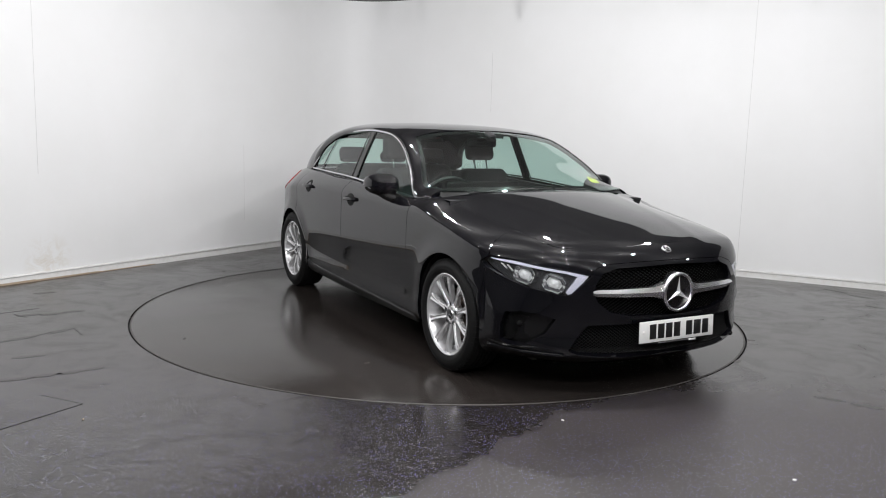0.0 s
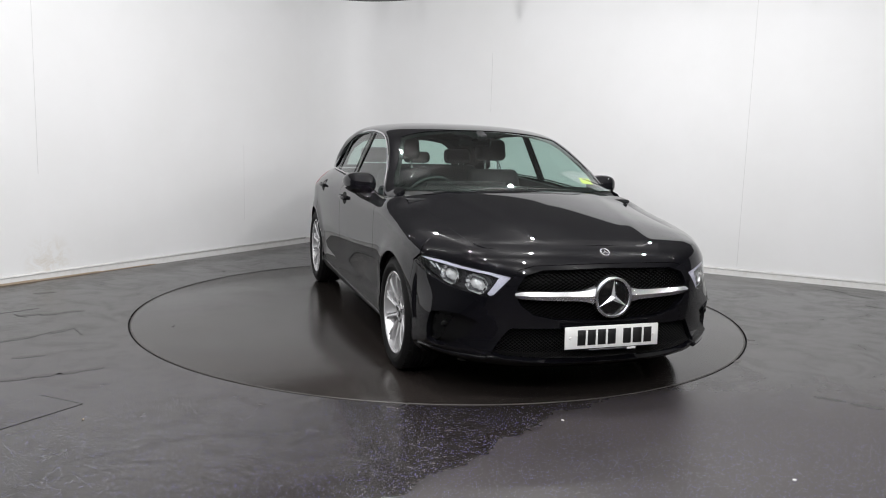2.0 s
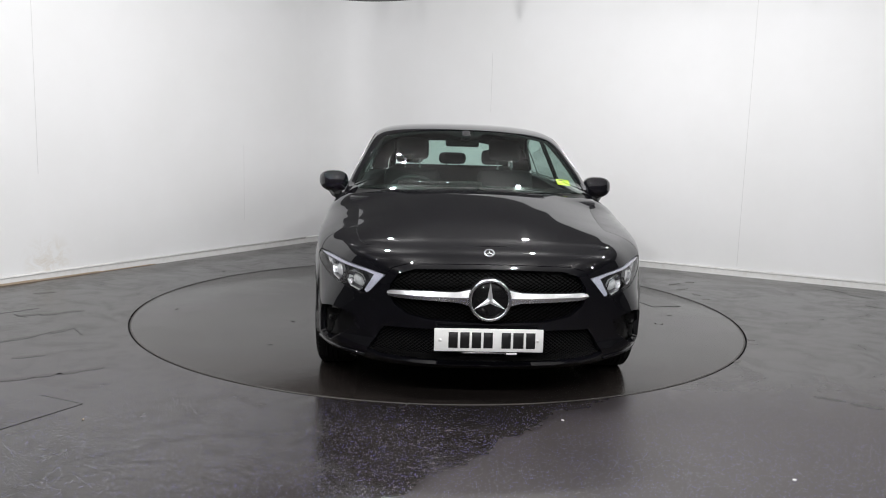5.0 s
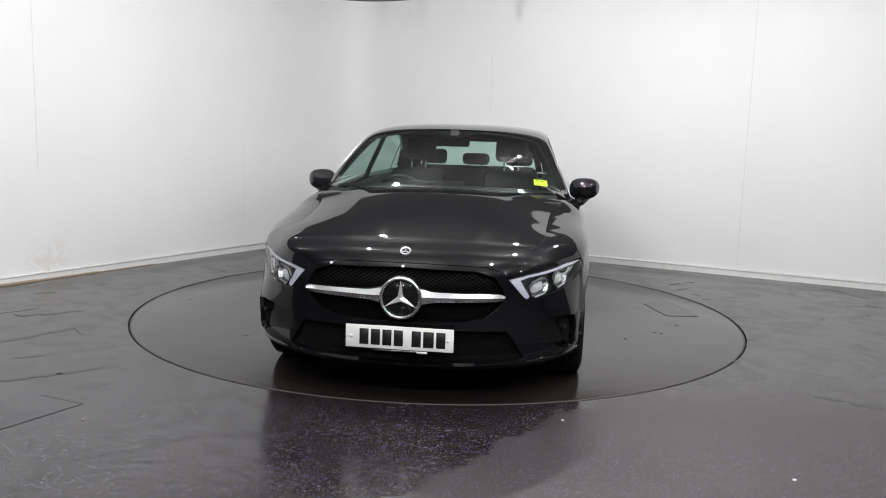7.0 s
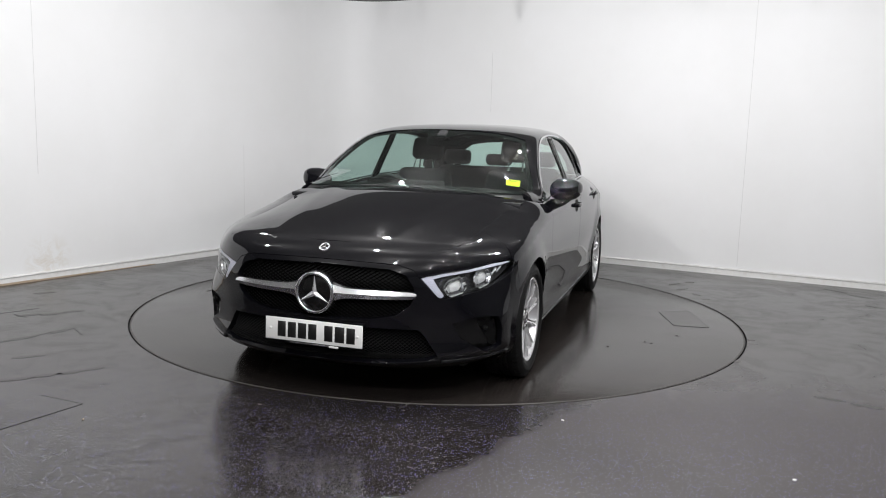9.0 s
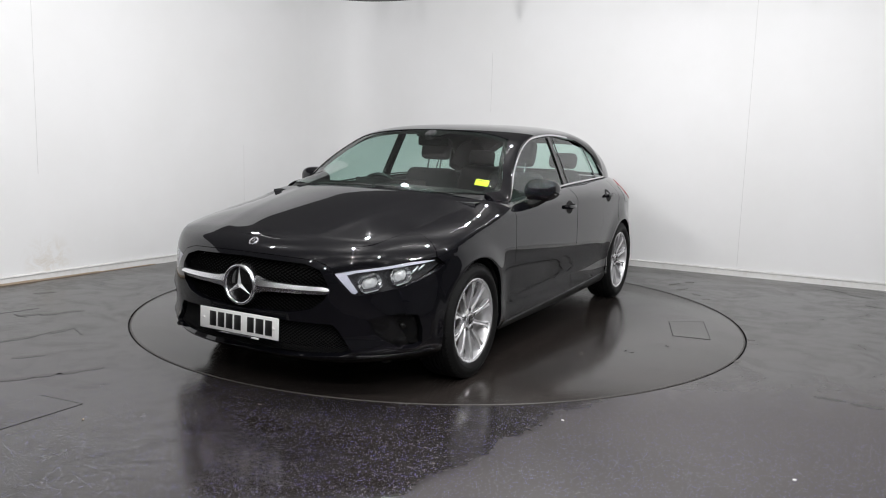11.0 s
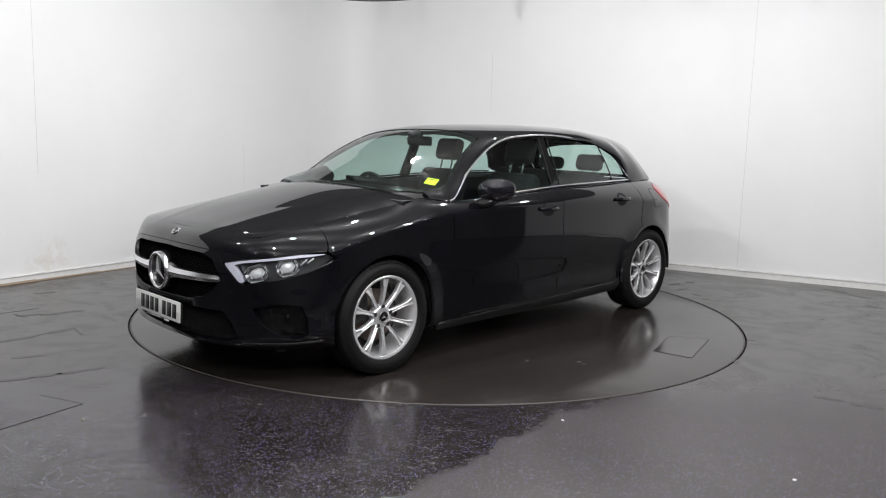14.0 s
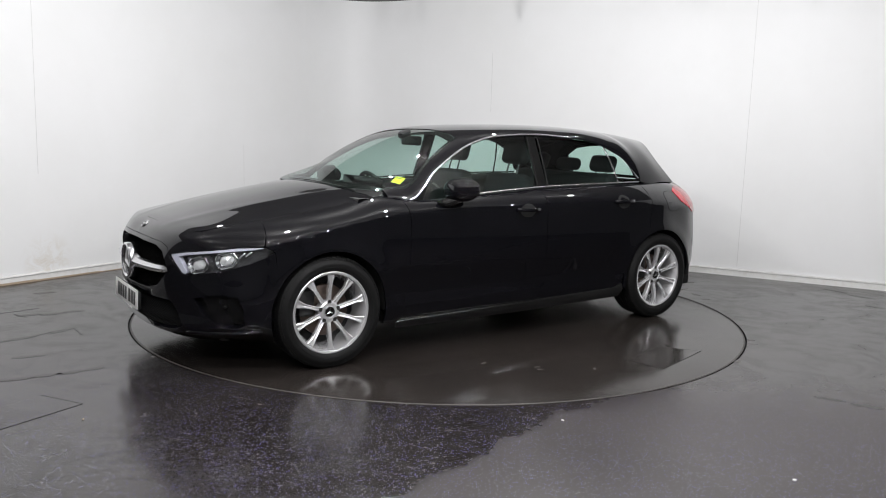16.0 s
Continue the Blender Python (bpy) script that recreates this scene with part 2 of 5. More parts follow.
def sweep(points, ups, width, thick, closed=False, lift=0.0):
    """A strip with a rounded-rectangle section along points; ups are outward normals."""
    pts = [Vector(p) for p in points]
    n = len(pts)
    sect = [(-0.5, 0), (-0.42, 0.75), (-0.2, 1.0), (0.2, 1.0), (0.42, 0.75), (0.5, 0), (0.4, -0.4), (-0.4, -0.4)]
    vs, fs = [], []
    for i, p in enumerate(pts):
        a = pts[(i - 1) % n] if (closed or i) else p
        b = pts[(i + 1) % n] if (closed or i < n - 1) else p
        tan = (b - a).normalized()
        up = Vector(ups[i]).normalized()
        side = tan.cross(up).normalized()
        for u, v in sect:
            vs.append(p + side * (u * width) + up * (v * thick + lift))
    k = len(sect)
    for i in range(n if closed else n - 1):
        for j in range(k):
            a, b = i * k, ((i + 1) % n) * k
            fs.append((a + j, a + (j + 1) % k, b + (j + 1) % k, b + j))
    if not closed:
        fs.append(tuple(range(k))[::-1])
        fs.append(tuple((n - 1) * k + j for j in range(k)))
    bm = clean(([tuple(v) for v in vs], [], fs))
    return bm


def smooth(xs, ys):
    """A smooth curve through the points, for arrays."""
    xs, ys = np.array(xs, float), np.array(ys, float)
    if xs[0] > xs[-1]:
        xs, ys = xs[::-1], ys[::-1]
    d = np.diff(ys) / np.diff(xs)
    m = np.empty_like(ys)
    h = np.diff(xs)
    m[1:-1] = (d[:-1] * h[1:] + d[1:] * h[:-1]) / (h[1:] + h[:-1])
    m[0], m[-1] = d[0], d[-1]

    def at(x):
        x = np.clip(np.asarray(x, float), xs[0], xs[-1])
        i = np.clip(np.searchsorted(xs, x) - 1, 0, len(xs) - 2)
        t = (x - xs[i]) / h[i]
        return (ys[i] * (1 + 2 * t) * (1 - t) ** 2 + m[i] * h[i] * t * (1 - t) ** 2
                + ys[i + 1] * t * t * (3 - 2 * t) + m[i + 1] * h[i] * t * t * (t - 1))
    return at


def inside(loop, pts):
    x, y = pts[:, 0], pts[:, 1]
    odd = np.zeros(len(pts), bool)
    a = np.array(loop)
    b = np.roll(a, -1, 0)
    for (x1, y1), (x2, y2) in zip(a, b):
        if y1 == y2:
            continue
        hit = ((y1 > y) != (y2 > y)) & (x < (x2 - x1) * (y - y1) / (y2 - y1) + x1)
        odd ^= hit
    return odd


def dense(loop, step):
    out = []
    for i, a in enumerate(loop):
        b = loop[(i + 1) % len(loop)]
        n = max(1, int(math.ceil(math.dist(a, b) / step)))
        out += [(a[0] + (b[0] - a[0]) * k / n, a[1] + (b[1] - a[1]) * k / n) for k in range(n)]
    return out


def normals_of(surf, a, b, e=0.004):
    n = np.cross(surf(a + e, b) - surf(a - e, b), surf(a, b + e) - surf(a, b - e))
    return n / (np.linalg.norm(n, axis=1)[:, None] + 1e-12)


def panel(name, surf, outline, mat, parent, holes=(), step=0.05, depth=0.014, lift=0.0, label="", soften=None):
    """A sheet of the smooth surface surf(a, b), cut to outline and holes, with a turned-in rim; soften rolls its normals into those of a seam."""
    from mathutils.geometry import delaunay_2d_cdt
    loops = [dense(l, step * 0.6) for l in (outline, *holes)]
    pts, edges = [], []
    for l in loops:
        o = len(pts)
        pts += l
        edges += [(o + i, o + (i + 1) % len(l)) for i in range(len(l))]
    arr = np.array(pts)
    lo, hi = arr.min(0), arr.max(0)
    gx, gy = np.meshgrid(np.arange(lo[0] + step / 2, hi[0], step), np.arange(lo[1] + step / 2, hi[1], step))
    grid = np.stack([gx.ravel(), gy.ravel()], 1)
    keep = np.zeros(len(grid), bool)
    for l in loops:
        keep ^= inside(l, grid)
    grid = grid[keep]
    if len(grid):
        d = np.min(((grid[:, None] - arr[None]) ** 2).sum(2), 1)
        grid = grid[d > (step * 0.4) ** 2]
        pts = pts + [tuple(g) for g in grid]
    co, _, faces, *_ = delaunay_2d_cdt([Vector(p) for p in pts], edges, [], 0, 1e-6)
    co = np.array([tuple(c) for c in co])
    tri = np.array([f for f in faces if len(f) == 3])
    mid = co[tri].mean(1)
    keep = np.zeros(len(mid), bool)
    for l in loops:
        keep ^= inside(l, mid)
    tri = tri[keep]
    p3 = surf(co[:, 0], co[:, 1])
    nn = normals_of(surf, co[:, 0], co[:, 1])
    p3 = p3 + nn * lift
    if soften:
        seam, seam_n, reach = soften
        d2 = ((p3[:, None] - seam[None]) ** 2).sum(2)
        near = d2.argmin(1)
        u = np.clip(np.sqrt(d2.min(1)) / reach, 0, 1)[:, None]
        u = u * u * (3 - 2 * u)
        nn = nn * u + seam_n[near] * (1 - u)
        nn = nn / np.linalg.norm(nn, axis=1)[:, None]
    g = np.cross(p3[tri[:, 1]] - p3[tri[:, 0]], p3[tri[:, 2]] - p3[tri[:, 0]])
    wrong = (g * nn[tri[:, 0]]).sum(1) < 0
    tri[wrong] = tri[wrong][:, ::-1]
    # boundary edges turn in
    count = {}
    for f in tri:
        for i in range(3):
            count[(f[i], f[(i + 1) % 3])] = 1
    rim = [e for e in count if (e[1], e[0]) not in count]
    vs = [tuple(v) for v in p3]
    fs = [tuple(int(i) for i in f) for f in tri]
    nv = len(vs)
    ids = sorted({i for e in rim for i in e})
    out = {v: np.zeros(3) for v in ids}
    for a, b in rim:
        q = np.cross(p3[b] - p3[a], nn[a])
        q = q / (np.linalg.norm(q) + 1e-12)
        out[a] = out[a] + q
        out[b] = out[b] + q
    roll = min(0.0016, depth * 0.4)
    top = {v: nv + k for k, v in enumerate(ids)}
    low = {v: nv + len(ids) + k for k, v in enumerate(ids)}
    out = {v: q / (np.linalg.norm(q) + 1e-12) for v, q in out.items()}
    vs += [tuple(p3[v] + (out[v] - nn[v]) * roll) for v in ids] + [tuple(p3[v] + out[v] * roll - nn[v] * depth) for v in ids]
    rolls = [(b, a, top[a], top[b]) for a, b in rim]
    rims = [(top[b], top[a], low[a], low[b]) for a, b in rim]
    me = bpy.data.meshes.new(name)
    me.from_pydata(vs, [], fs + [tuple(int(i) for i in f) for f in rolls] + rims)
    me.materials.append(mat)
    me.shade_smooth()
    me.update()
    vn = np.zeros((len(vs), 3))
    vn[:nv] = nn
    for f in rims:
        p = [np.array(vs[i]) for i in f]
        q = np.cross(p[1] - p[0], p[2] - p[0])
        q = q / (np.linalg.norm(q) + 1e-12)
        for i in f:
            vn[i] += q
    vn /= np.linalg.norm(vn, axis=1)[:, None] + 1e-12
    me.normals_split_custom_set_from_vertices([tuple(v) for v in vn])
    ob = new(name, me)
    if parent:
        ob.parent = parent
    if label:
        tagged(ob, label)
    return ob


# ---- the room ----
def run_of_wall(name, line, height, thick, z0=0.0, mat=None, label=""):
    """A wall along a plan line, thickened outwards (to its left side)."""
    pts = [Vector((*p, 0)) for p in line]
    outer = []
    for i, p in enumerate(pts):
        a, b = pts[max(i - 1, 0)], pts[min(i + 1, len(pts) - 1)]
        t = (b - a).normalized()
        outer.append(p + Vector((-t.y, t.x, 0)) * thick)
    vs, fs = [], []
    for p, o in zip(pts, outer):
        vs += [(p.x, p.y, z0), (p.x, p.y, z0 + height), (o.x, o.y, z0 + height), (o.x, o.y, z0)]
    for i in range(len(pts) - 1):
        a, b = i * 4, i * 4 + 4
        for j in range(4):
            k = (j + 1) % 4
            fs.append((a + j, a + k, b + k, b + j))
    fs += [(0, 3, 2, 1), tuple(len(vs) - 4 + j for j in range(4))]
    ob = sharp(part(name, clean((vs, [], fs)), mat), 30)
    return tagged(ob, label, "wall", kind="structure")


LEFT_DIR, RIGHT_DIR = Vector((0.535, 0.845)), Vector((0.887, -0.461))
CORNER = Vector((-1.226, 4.10))


def cove(radius=0.82):
    """The plan of the rounded back corner."""
    a, b = CORNER - LEFT_DIR * 0.75, CORNER + RIGHT_DIR * 0.75
    out = []
    for k in range(15):
        t = k / 14
        out.append((a * (1 - t) ** 2 + CORNER * 2 * t * (1 - t) + b * t * t))
    return out


def build_room():
    arc = cove()
    start = CORNER - LEFT_DIR * 7.2
    end = CORNER + RIGHT_DIR * 9.4
    left = [tuple(start), tuple(arc[0])]
    right = [tuple(p) for p in arc] + [tuple(arc[-1] + RIGHT_DIR * 0.03), tuple(end)]
    run_of_wall("wall_left", left, CEILING_Z, 0.12, mat=WALL, label="plain white painted studio wall with faint scuffs")
    run_of_wall("wall_right", right, CEILING_Z, 0.12, mat=WALL, label="plain white painted studio wall with rounded corner")
    s, e = Vector(start), Vector(end)
    back_l, back_r = s + Vector((0.5, -7.0)), e + Vector((-1.2, -8.0))
    # unseen walls added, coloured dark to keep the bodywork's reflections dark
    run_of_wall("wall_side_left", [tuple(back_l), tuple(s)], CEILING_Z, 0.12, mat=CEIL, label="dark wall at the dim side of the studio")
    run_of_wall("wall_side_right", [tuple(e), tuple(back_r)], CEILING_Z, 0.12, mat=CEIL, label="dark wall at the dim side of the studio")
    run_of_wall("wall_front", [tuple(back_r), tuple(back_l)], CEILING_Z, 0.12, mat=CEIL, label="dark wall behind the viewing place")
    for name, line in (("baseboard_left", left), ("baseboard_right", right)):
        inward = []
        for i, p in enumerate(line):
            a, b = Vector(line[max(i - 1, 0)]), Vector(line[min(i + 1, len(line) - 1)])
            t = (b - a).normalized()
            inward.append(tuple(Vector(p) + Vector((t.y, -t.x)) * 0.016))
        ob = run_of_wall(name, inward, 0.064, 0.014, mat=SKIRT, label="low white skirting board, yellowed along the floor")
        tagged(ob, category="baseboard")
        bead = []
        for i, p in enumerate(line):
            a, b = Vector(line[max(i - 1, 0)]), Vector(line[min(i + 1, len(line) - 1)])
            t = (b - a).normalized()
            bead.append((*(Vector(p) + Vector((t.y, -t.x)) * 0.012), 0.060))
        part("bead", sweep(bead, [(0, 0, 1)] * len(bead), 0.024, 0.012), SKIRT, ob, "rounded white bead")
    # the floor: one sheet with a round hole for the turntable
    bm = bmesh.new()
    ring = [bm.verts.new((math.cos(a) * (DISC_R + 0.006), math.sin(a) * (DISC_R + 0.006), 0)) for a in (2 * math.pi * i / 180 for i in range(180))]
    outer = [bm.verts.new((math.cos(a) * 14, math.sin(a) * 14, 0)) for a in (2 * math.pi * i / 180 for i in range(180))]
    for i in range(180):
        j = (i + 1) % 180
        bm.faces.new((ring[i], ring[j], outer[j], outer[i]))
    low = [bm.verts.new((v.co.x, v.co.y, -0.03)) for v in ring]
    for i in range(180):
        j = (i + 1) % 180
        bm.faces.new((ring[j], ring[i], low[i], low[j]))
    floor = sharp(part("floor", bm, FLOOR), 30)
    tagged(floor, "dark damp vinyl floor with glittering flecks", "floor", kind="structure")
    pit = part("pit", lathe([(0.001, -0.03), (DISC_R + 0.05, -0.03)], 90, "Z"), GAPDARK, floor, "black recess under the turntable")
    # ceiling
    bm = box_bm(26, 26, 0.1, (0, 0, CEILING_Z + 0.05))
    tagged(part("ceiling", bm, CEILING, smooth_shade=False), "plain dim grey studio ceiling", "ceiling", kind="structure")


def build_turntable():
    prof = [(0.0005, 0.0), (1.2, 0.0), (DISC_R - 0.012, 0.0), (DISC_R - 0.006, -0.002), (DISC_R - 0.004, -0.025)]
    disc = sharp(part("turntable", lathe(prof, 180, "Z"), DISC), 50)
    tagged(disc, "round dark vinyl car turntable set flush in the floor", "turntable", kind="structure")
    rim = [(DISC_R - .017, .0002), (DISC_R - .015, .0012), (DISC_R - .009, .0012), (DISC_R - .007, -.003)]
    part("disc_edge", lathe(rim, 180, "Z"), EDGEWORN, disc, "thin worn pale edge of the turntable")
    return disc


def hatch(name, quad, mat, parent, label):
    """A flush cover: a thin sheet with a narrow dark joint round it."""
    q = [Vector((*p, 0)) for p in quad]
    mid = sum(q, Vector()) / 4
    vs = [tuple(p + (mid - p).normalized() * 0.008 + Vector((0, 0, z))) for z in (0.0004, 0.0018) for p in q]
    fs = [(4, 5, 6, 7)] + [(i, (i + 1) % 4, 4 + (i + 1) % 4, 4 + i) for i in range(4)]
    cover = part(name, clean((vs, [], fs)), mat, parent, label, smooth_shade=False)
    out = [tuple(p + Vector((0, 0, 0.0012))) for p in q]
    inn = [tuple(p + (mid - p).normalized() * 0.009 + Vector((0, 0, 0.0012))) for p in q]
    part("joint", (out + inn, [], [(i, (i + 1) % 4, 4 + (i + 1) % 4, 4 + i) for i in range(4)]), GAPDARK, parent, "dark open joint", smooth_shade=False)
    return cover


build_room()
turntable = build_turntable()
hatch("hatch_cover", [(-0.63, 1.60), (-0.785, 1.82), (-0.235, 1.975), (-0.195, 1.73)], DISC, turntable, "flush vinyl hatch cover in the turntable")
hatch("floor_cover", [(-1.923, -2.227), (-1.675, -2.331), (-1.96, -2.83), (-2.20, -2.72)], FLOOR, bpy.data.objects["floor"], "flush vinyl service cover in the floor")


def build_wall_marks():
    """Butt joints of the lining boards, and dirt along the foot of the left wall."""
    left, right = bpy.data.objects["wall_left"], bpy.data.objects["wall_right"]
    n_left, n_right = Vector((0.845, -0.535, 0)), Vector((-0.461, -0.887, 0))
    for wall, n, run, back, z0, z1 in ((left, n_left, LEFT_DIR, -4.03, 0.9, 2.9), (left, n_left, LEFT_DIR, -1.72, 0.35, 1.15),
                                       (right, n_right, RIGHT_DIR, 1.98, 1.6, 2.25), (right, n_right, RIGHT_DIR, 4.75, 0.1, 2.9)):
        p = CORNER + run * back
        turn = Matrix.Rotation(math.atan2(run.y, run.x), 4, "Z")
        bm = box_bm(0.004, 0.0016, z1 - z0, (0, 0, 0), 0.0005, 1)
        bmesh.ops.transform(bm, matrix=Matrix.Translation((p.x, p.y, (z0 + z1) / 2)) @ turn, verts=bm.verts)
        part("board_joint", bm, JOINT, wall, "fine filled joint between boards", smooth_shade=False)
    n2 = Vector((0.845, -0.535)) * 0.0185
    for d0, d1, tall in ((6.5, 4.1, 0.017), (4.1, 3.5, 0.012), (3.5, 2.9, 0.007)):
        ob = run_of_wall("trim_left", [tuple(CORNER - LEFT_DIR * d0 + n2), tuple(CORNER - LEFT_DIR * d1 + n2)], tall, 0.003, mat=GRIME, label="brown grimy sealant along the skirting")
        tagged(ob, category="trim")


build_wall_marks()


def build_debris():
    """Small bits of litter on the floor."""
    for i, (x, y, r, mat) in enumerate(((0.599, -2.382, 0.008, PLATE), (1.426, -2.984, 0.008, PLATE), (-1.585, -2.536, 0.005, GRIME))):
        bm = bmesh.new()
        bmesh.ops.create_icosphere(bm, subdivisions=2, radius=r)
        for v in bm.verts:
            v.co *= 1 + 0.5 * noise.noise(v.co * 140 + Vector((i, 0, 0)))
            v.co.z *= 0.5
        ob = part("paper_scrap", bm, mat)
        ob.location = (x, y, r * 0.4)
        tagged(ob, "tiny pale scrap lying on the floor", "litter", "scraps on the floor")


build_debris()


def build_scratches():
    floor = bpy.data.objects["floor"]
    for a, b, w in (((-3.10, -0.63), (-2.879, -0.373), 0.008), ((-2.942, -0.582), (-2.819, -0.653), 0.007), ((-2.66, -1.32), (-2.40, -0.93), 0.004), ((-2.386, -0.90), (-2.25, -1.07), 0.004)):
        a, b = Vector((*a, 0)), Vector((*b, 0))
        n = 9
        pts = [a.lerp(b, k / (n - 1)) + Vector((0.006 * math.sin(k * 1.7), 0.005 * math.sin(k * 2.3), 0.0004)) for k in range(n)]
        part("floor_scratch", sweep(pts, [(0, 0, 1)] * n, w * 0.7, 0.0008), SCRATCH, floor, "dark open scratch in the vinyl")
    for i, (x, y) in enumerate(((0.381, 1.57), (0.107, 1.761), (-0.932, 0.829), (0.396, 1.614), (0.604, 1.355), (0.511, -1.034), (1.136, -1.09), (0.187, -1.927))):
        bm = bmesh.new()
        bmesh.ops.create_icosphere(bm, subdivisions=2, radius=1.0)
        for v in bm.verts:
            k = 1 + 0.6 * noise.noise(v.co * 2.0 + Vector((i * 3.1, 0, 0)))
            v.co = Vector((v.co.x * 0.020 * k, v.co.y * 0.008 * k, v.co.z * 0.0012))
        bmesh.ops.transform(bm, matrix=pose(x, y, 0.0008, 0, 0, 47 * i), verts=bm.verts)
        part("scuff", bm, SCUFF, turntable, "small worn scuff in the vinyl")


build_scratches()


def build_smears():
    """Dried water marks and dull streaks lying on the floor."""
    floor = bpy.data.objects["floor"]
    pale = (((2.129, 1.281), (2.265, 1.388)), ((2.120, 1.034), (2.268, 1.136)), ((2.229, 0.895), (2.274, 0.801)), ((2.235, 0.651), (2.308, 0.638)), ((2.097, -0.723), (2.152, -0.732)), ((1.809, -1.282), (1.867, -1.239)), ((2.334, 1.457), (2.436, 1.473)))
    dark = (((-2.238, -2.030), (-2.105, -1.950)), ((-2.119, -1.951), (-1.996, -1.870)), ((-2.015, -1.892), (-1.903, -1.810)), ((-1.907, -1.800), (-1.826, -1.739)), ((-3.174, 0.123), (-3.032, 0.212)), ((-2.897, -0.628), (-2.766, -0.542)), ((-2.768, -0.577), (-2.622, -0.488)), ((-2.660, -0.474), (-2.540, -0.385)), ((-2.403, -1.617), (-2.249, -1.543)), ((-2.644, -1.296), (-2.497, -1.115)), ((-2.460, -1.082), (-2.380, -0.909)), ((3.597, 1.305), (3.722, 1.134)), ((3.679, 1.050), (3.838, 0.872)), ((3.597, 0.604), (3.660, 0.501)), ((2.000, -1.911), (2.140, -1.989)), ((2.142, -2.015), (2.284, -2.081)))
    for runs, mat, breadth, label in ((pale, PALESMEAR, 0.030, "pale dried water mark"), (dark, DARKSMEAR, 0.042, "dull dark streak on the vinyl")):
        for i, (a, b) in enumerate(runs):
            a, b = Vector((*a, 0.0009)), Vector((*b, 0.0009))
            along = (b - a).normalized()
            across = Vector((-along.y, along.x, 0))
            upper, lower = [], []
            for k in range(13):
                u = k / 12
                p = a.lerp(b, u)
                w = breadth * math.sin(math.pi * min(max(u, .04), .96)) ** .6
                upper.append(tuple(p + across * w * (.5 + .9 * abs(noise.noise(Vector((u * 5, i * 3.3, 0)))))))
                lower.append(tuple(p - across * w * (.4 + .9 * abs(noise.noise(Vector((u * 6, i * 5.1, 4)))))))
            part("floor_smear", (upper + lower, [], [(k, 13 + k, 14 + k, k + 1) for k in range(12)]), mat, floor, label, smooth_shade=False)


build_smears()


def build_downlights():
    first = None
    for px, py, watts in SPOTS:
        m = pose(px, py, CEILING_Z)
        if first:
            copy_thing(first, m)
            continue
        first = new("ceiling_bulb")
        first.matrix_world = m
        base = [(0.001, -0.028), (0.03, -0.028), (0.05, -0.018), (0.056, 0.0)]
        part("holder", clean(lathe(base, 24, "Z")), SKIRT, first, "white ceiling holder")
        part("stem", clean(lathe([(0.014, -0.028), (0.016, -0.345), (0.001, -0.347)], 16, "Z")), SKIRT, first, "white lamp stem")
        tagged(first, "bare white bulb on a white ceiling stem", "ceiling light", "ceiling bulbs")


build_downlights()


# ---- the car: smooth surfaces of its body, in the car's own space (x ahead, y left, z up) ----
AXLE, WHEEL_R, WHEEL_Y, ARCH_R = 1.3645, 0.318, 0.778, 0.352
PLAN = [(2.225, 0), (2.212, .25), (2.178, .42), (2.108, .57), (1.99, .702), (1.85, .792), (1.72, .856), (1.6, .879), (1.45, .886), (1.3, .886), (.6, .884),
        (0, .886), (-.6, .886), (-1.2, .874), (-1.5, .862), (-1.75, .820), (-1.93, .718), (-2.06, .5), (-2.13, .25), (-2.15, 0)]
_px, _py = np.array(PLAN).T
_s0 = np.concatenate([[0], np.cumsum(np.hypot(np.diff(_px), np.diff(_py)))])
S_END = _s0[-1]
_bx, _by = smooth(_s0, _px), smooth(_s0, _py)
_st = np.linspace(0, S_END, 3000)
_xt, _yt = _bx(_st), _by(_st)


def sx(x):
    """The way along the plan at which the side stands at x."""
    return float(np.interp(-x, -_xt, _st))


def sy(y):
    """The way along the plan at which the nose stands at y."""
    k = 1200
    return float(np.sign(y) * np.interp(abs(y), _yt[:k], _st[:k]))


# the upper edge of the lower body: bonnet edge, belt line, tail
EDGE = [(sy(0), 2.095, 0, .785), (sy(.3), 2.088, .28, .785), (sy(.5), 2.068, .47, .776), (sx(2.04), 2.018, .602, .773), (sx(1.88), 1.88, .648, .800),
        (sx(1.56), 1.56, .665, .849), (sx(1.23), 1.23, .69, .903), (sx(1.0), 1.0, .738, .950), (sx(.83), .83, .795, .932), (sx(.28), .28, .79, .951),
        (sx(-.28), -.28, .774, .984), (sx(-.72), -.72, .755, .996), (sx(-1.24), -1.24, .715, 1.006), (sx(-1.6), -1.6, .650, 1.005), (sx(-1.8), -1.77, .60, .99),
        (sx(-2.0), -1.98, .45, .985), (S_END, -2.06, 0, .985)]
_e = np.array(EDGE)
_ex, _ey, _ez = smooth(_e[:, 0], _e[:, 1]), smooth(_e[:, 0], _e[:, 2]), smooth(_e[:, 0], _e[:, 3])
_k = [0, sy(.5), sx(1.9), sx(1.6), sx(1.3), sx(.95), sx(.3), sx(-1.1), sx(-1.7), sx(-2.0), S_END]
_shoulder = smooth(_k, [.60, .60, .63, .72, .785, .84, .875, .87, .82, .80, .80])
_front = smooth([.15, .18, .21, .25, .33, .45, .55, .62, .7], [-.16, -.09, -.03, 0, -.008, 0, 0, 0, 0])
_side = smooth([.15, .19, .23, .30, .38, .46, .55, .65, .75, .9], [-.09, -.055, -.034, -.026, -.029, -.020, -.005, 0, -.001, -.004])
_rear = smooth([.15, .22, .3, .5, .7, .9], [-.16, -.09, -.03, 0, -.01, -.02])
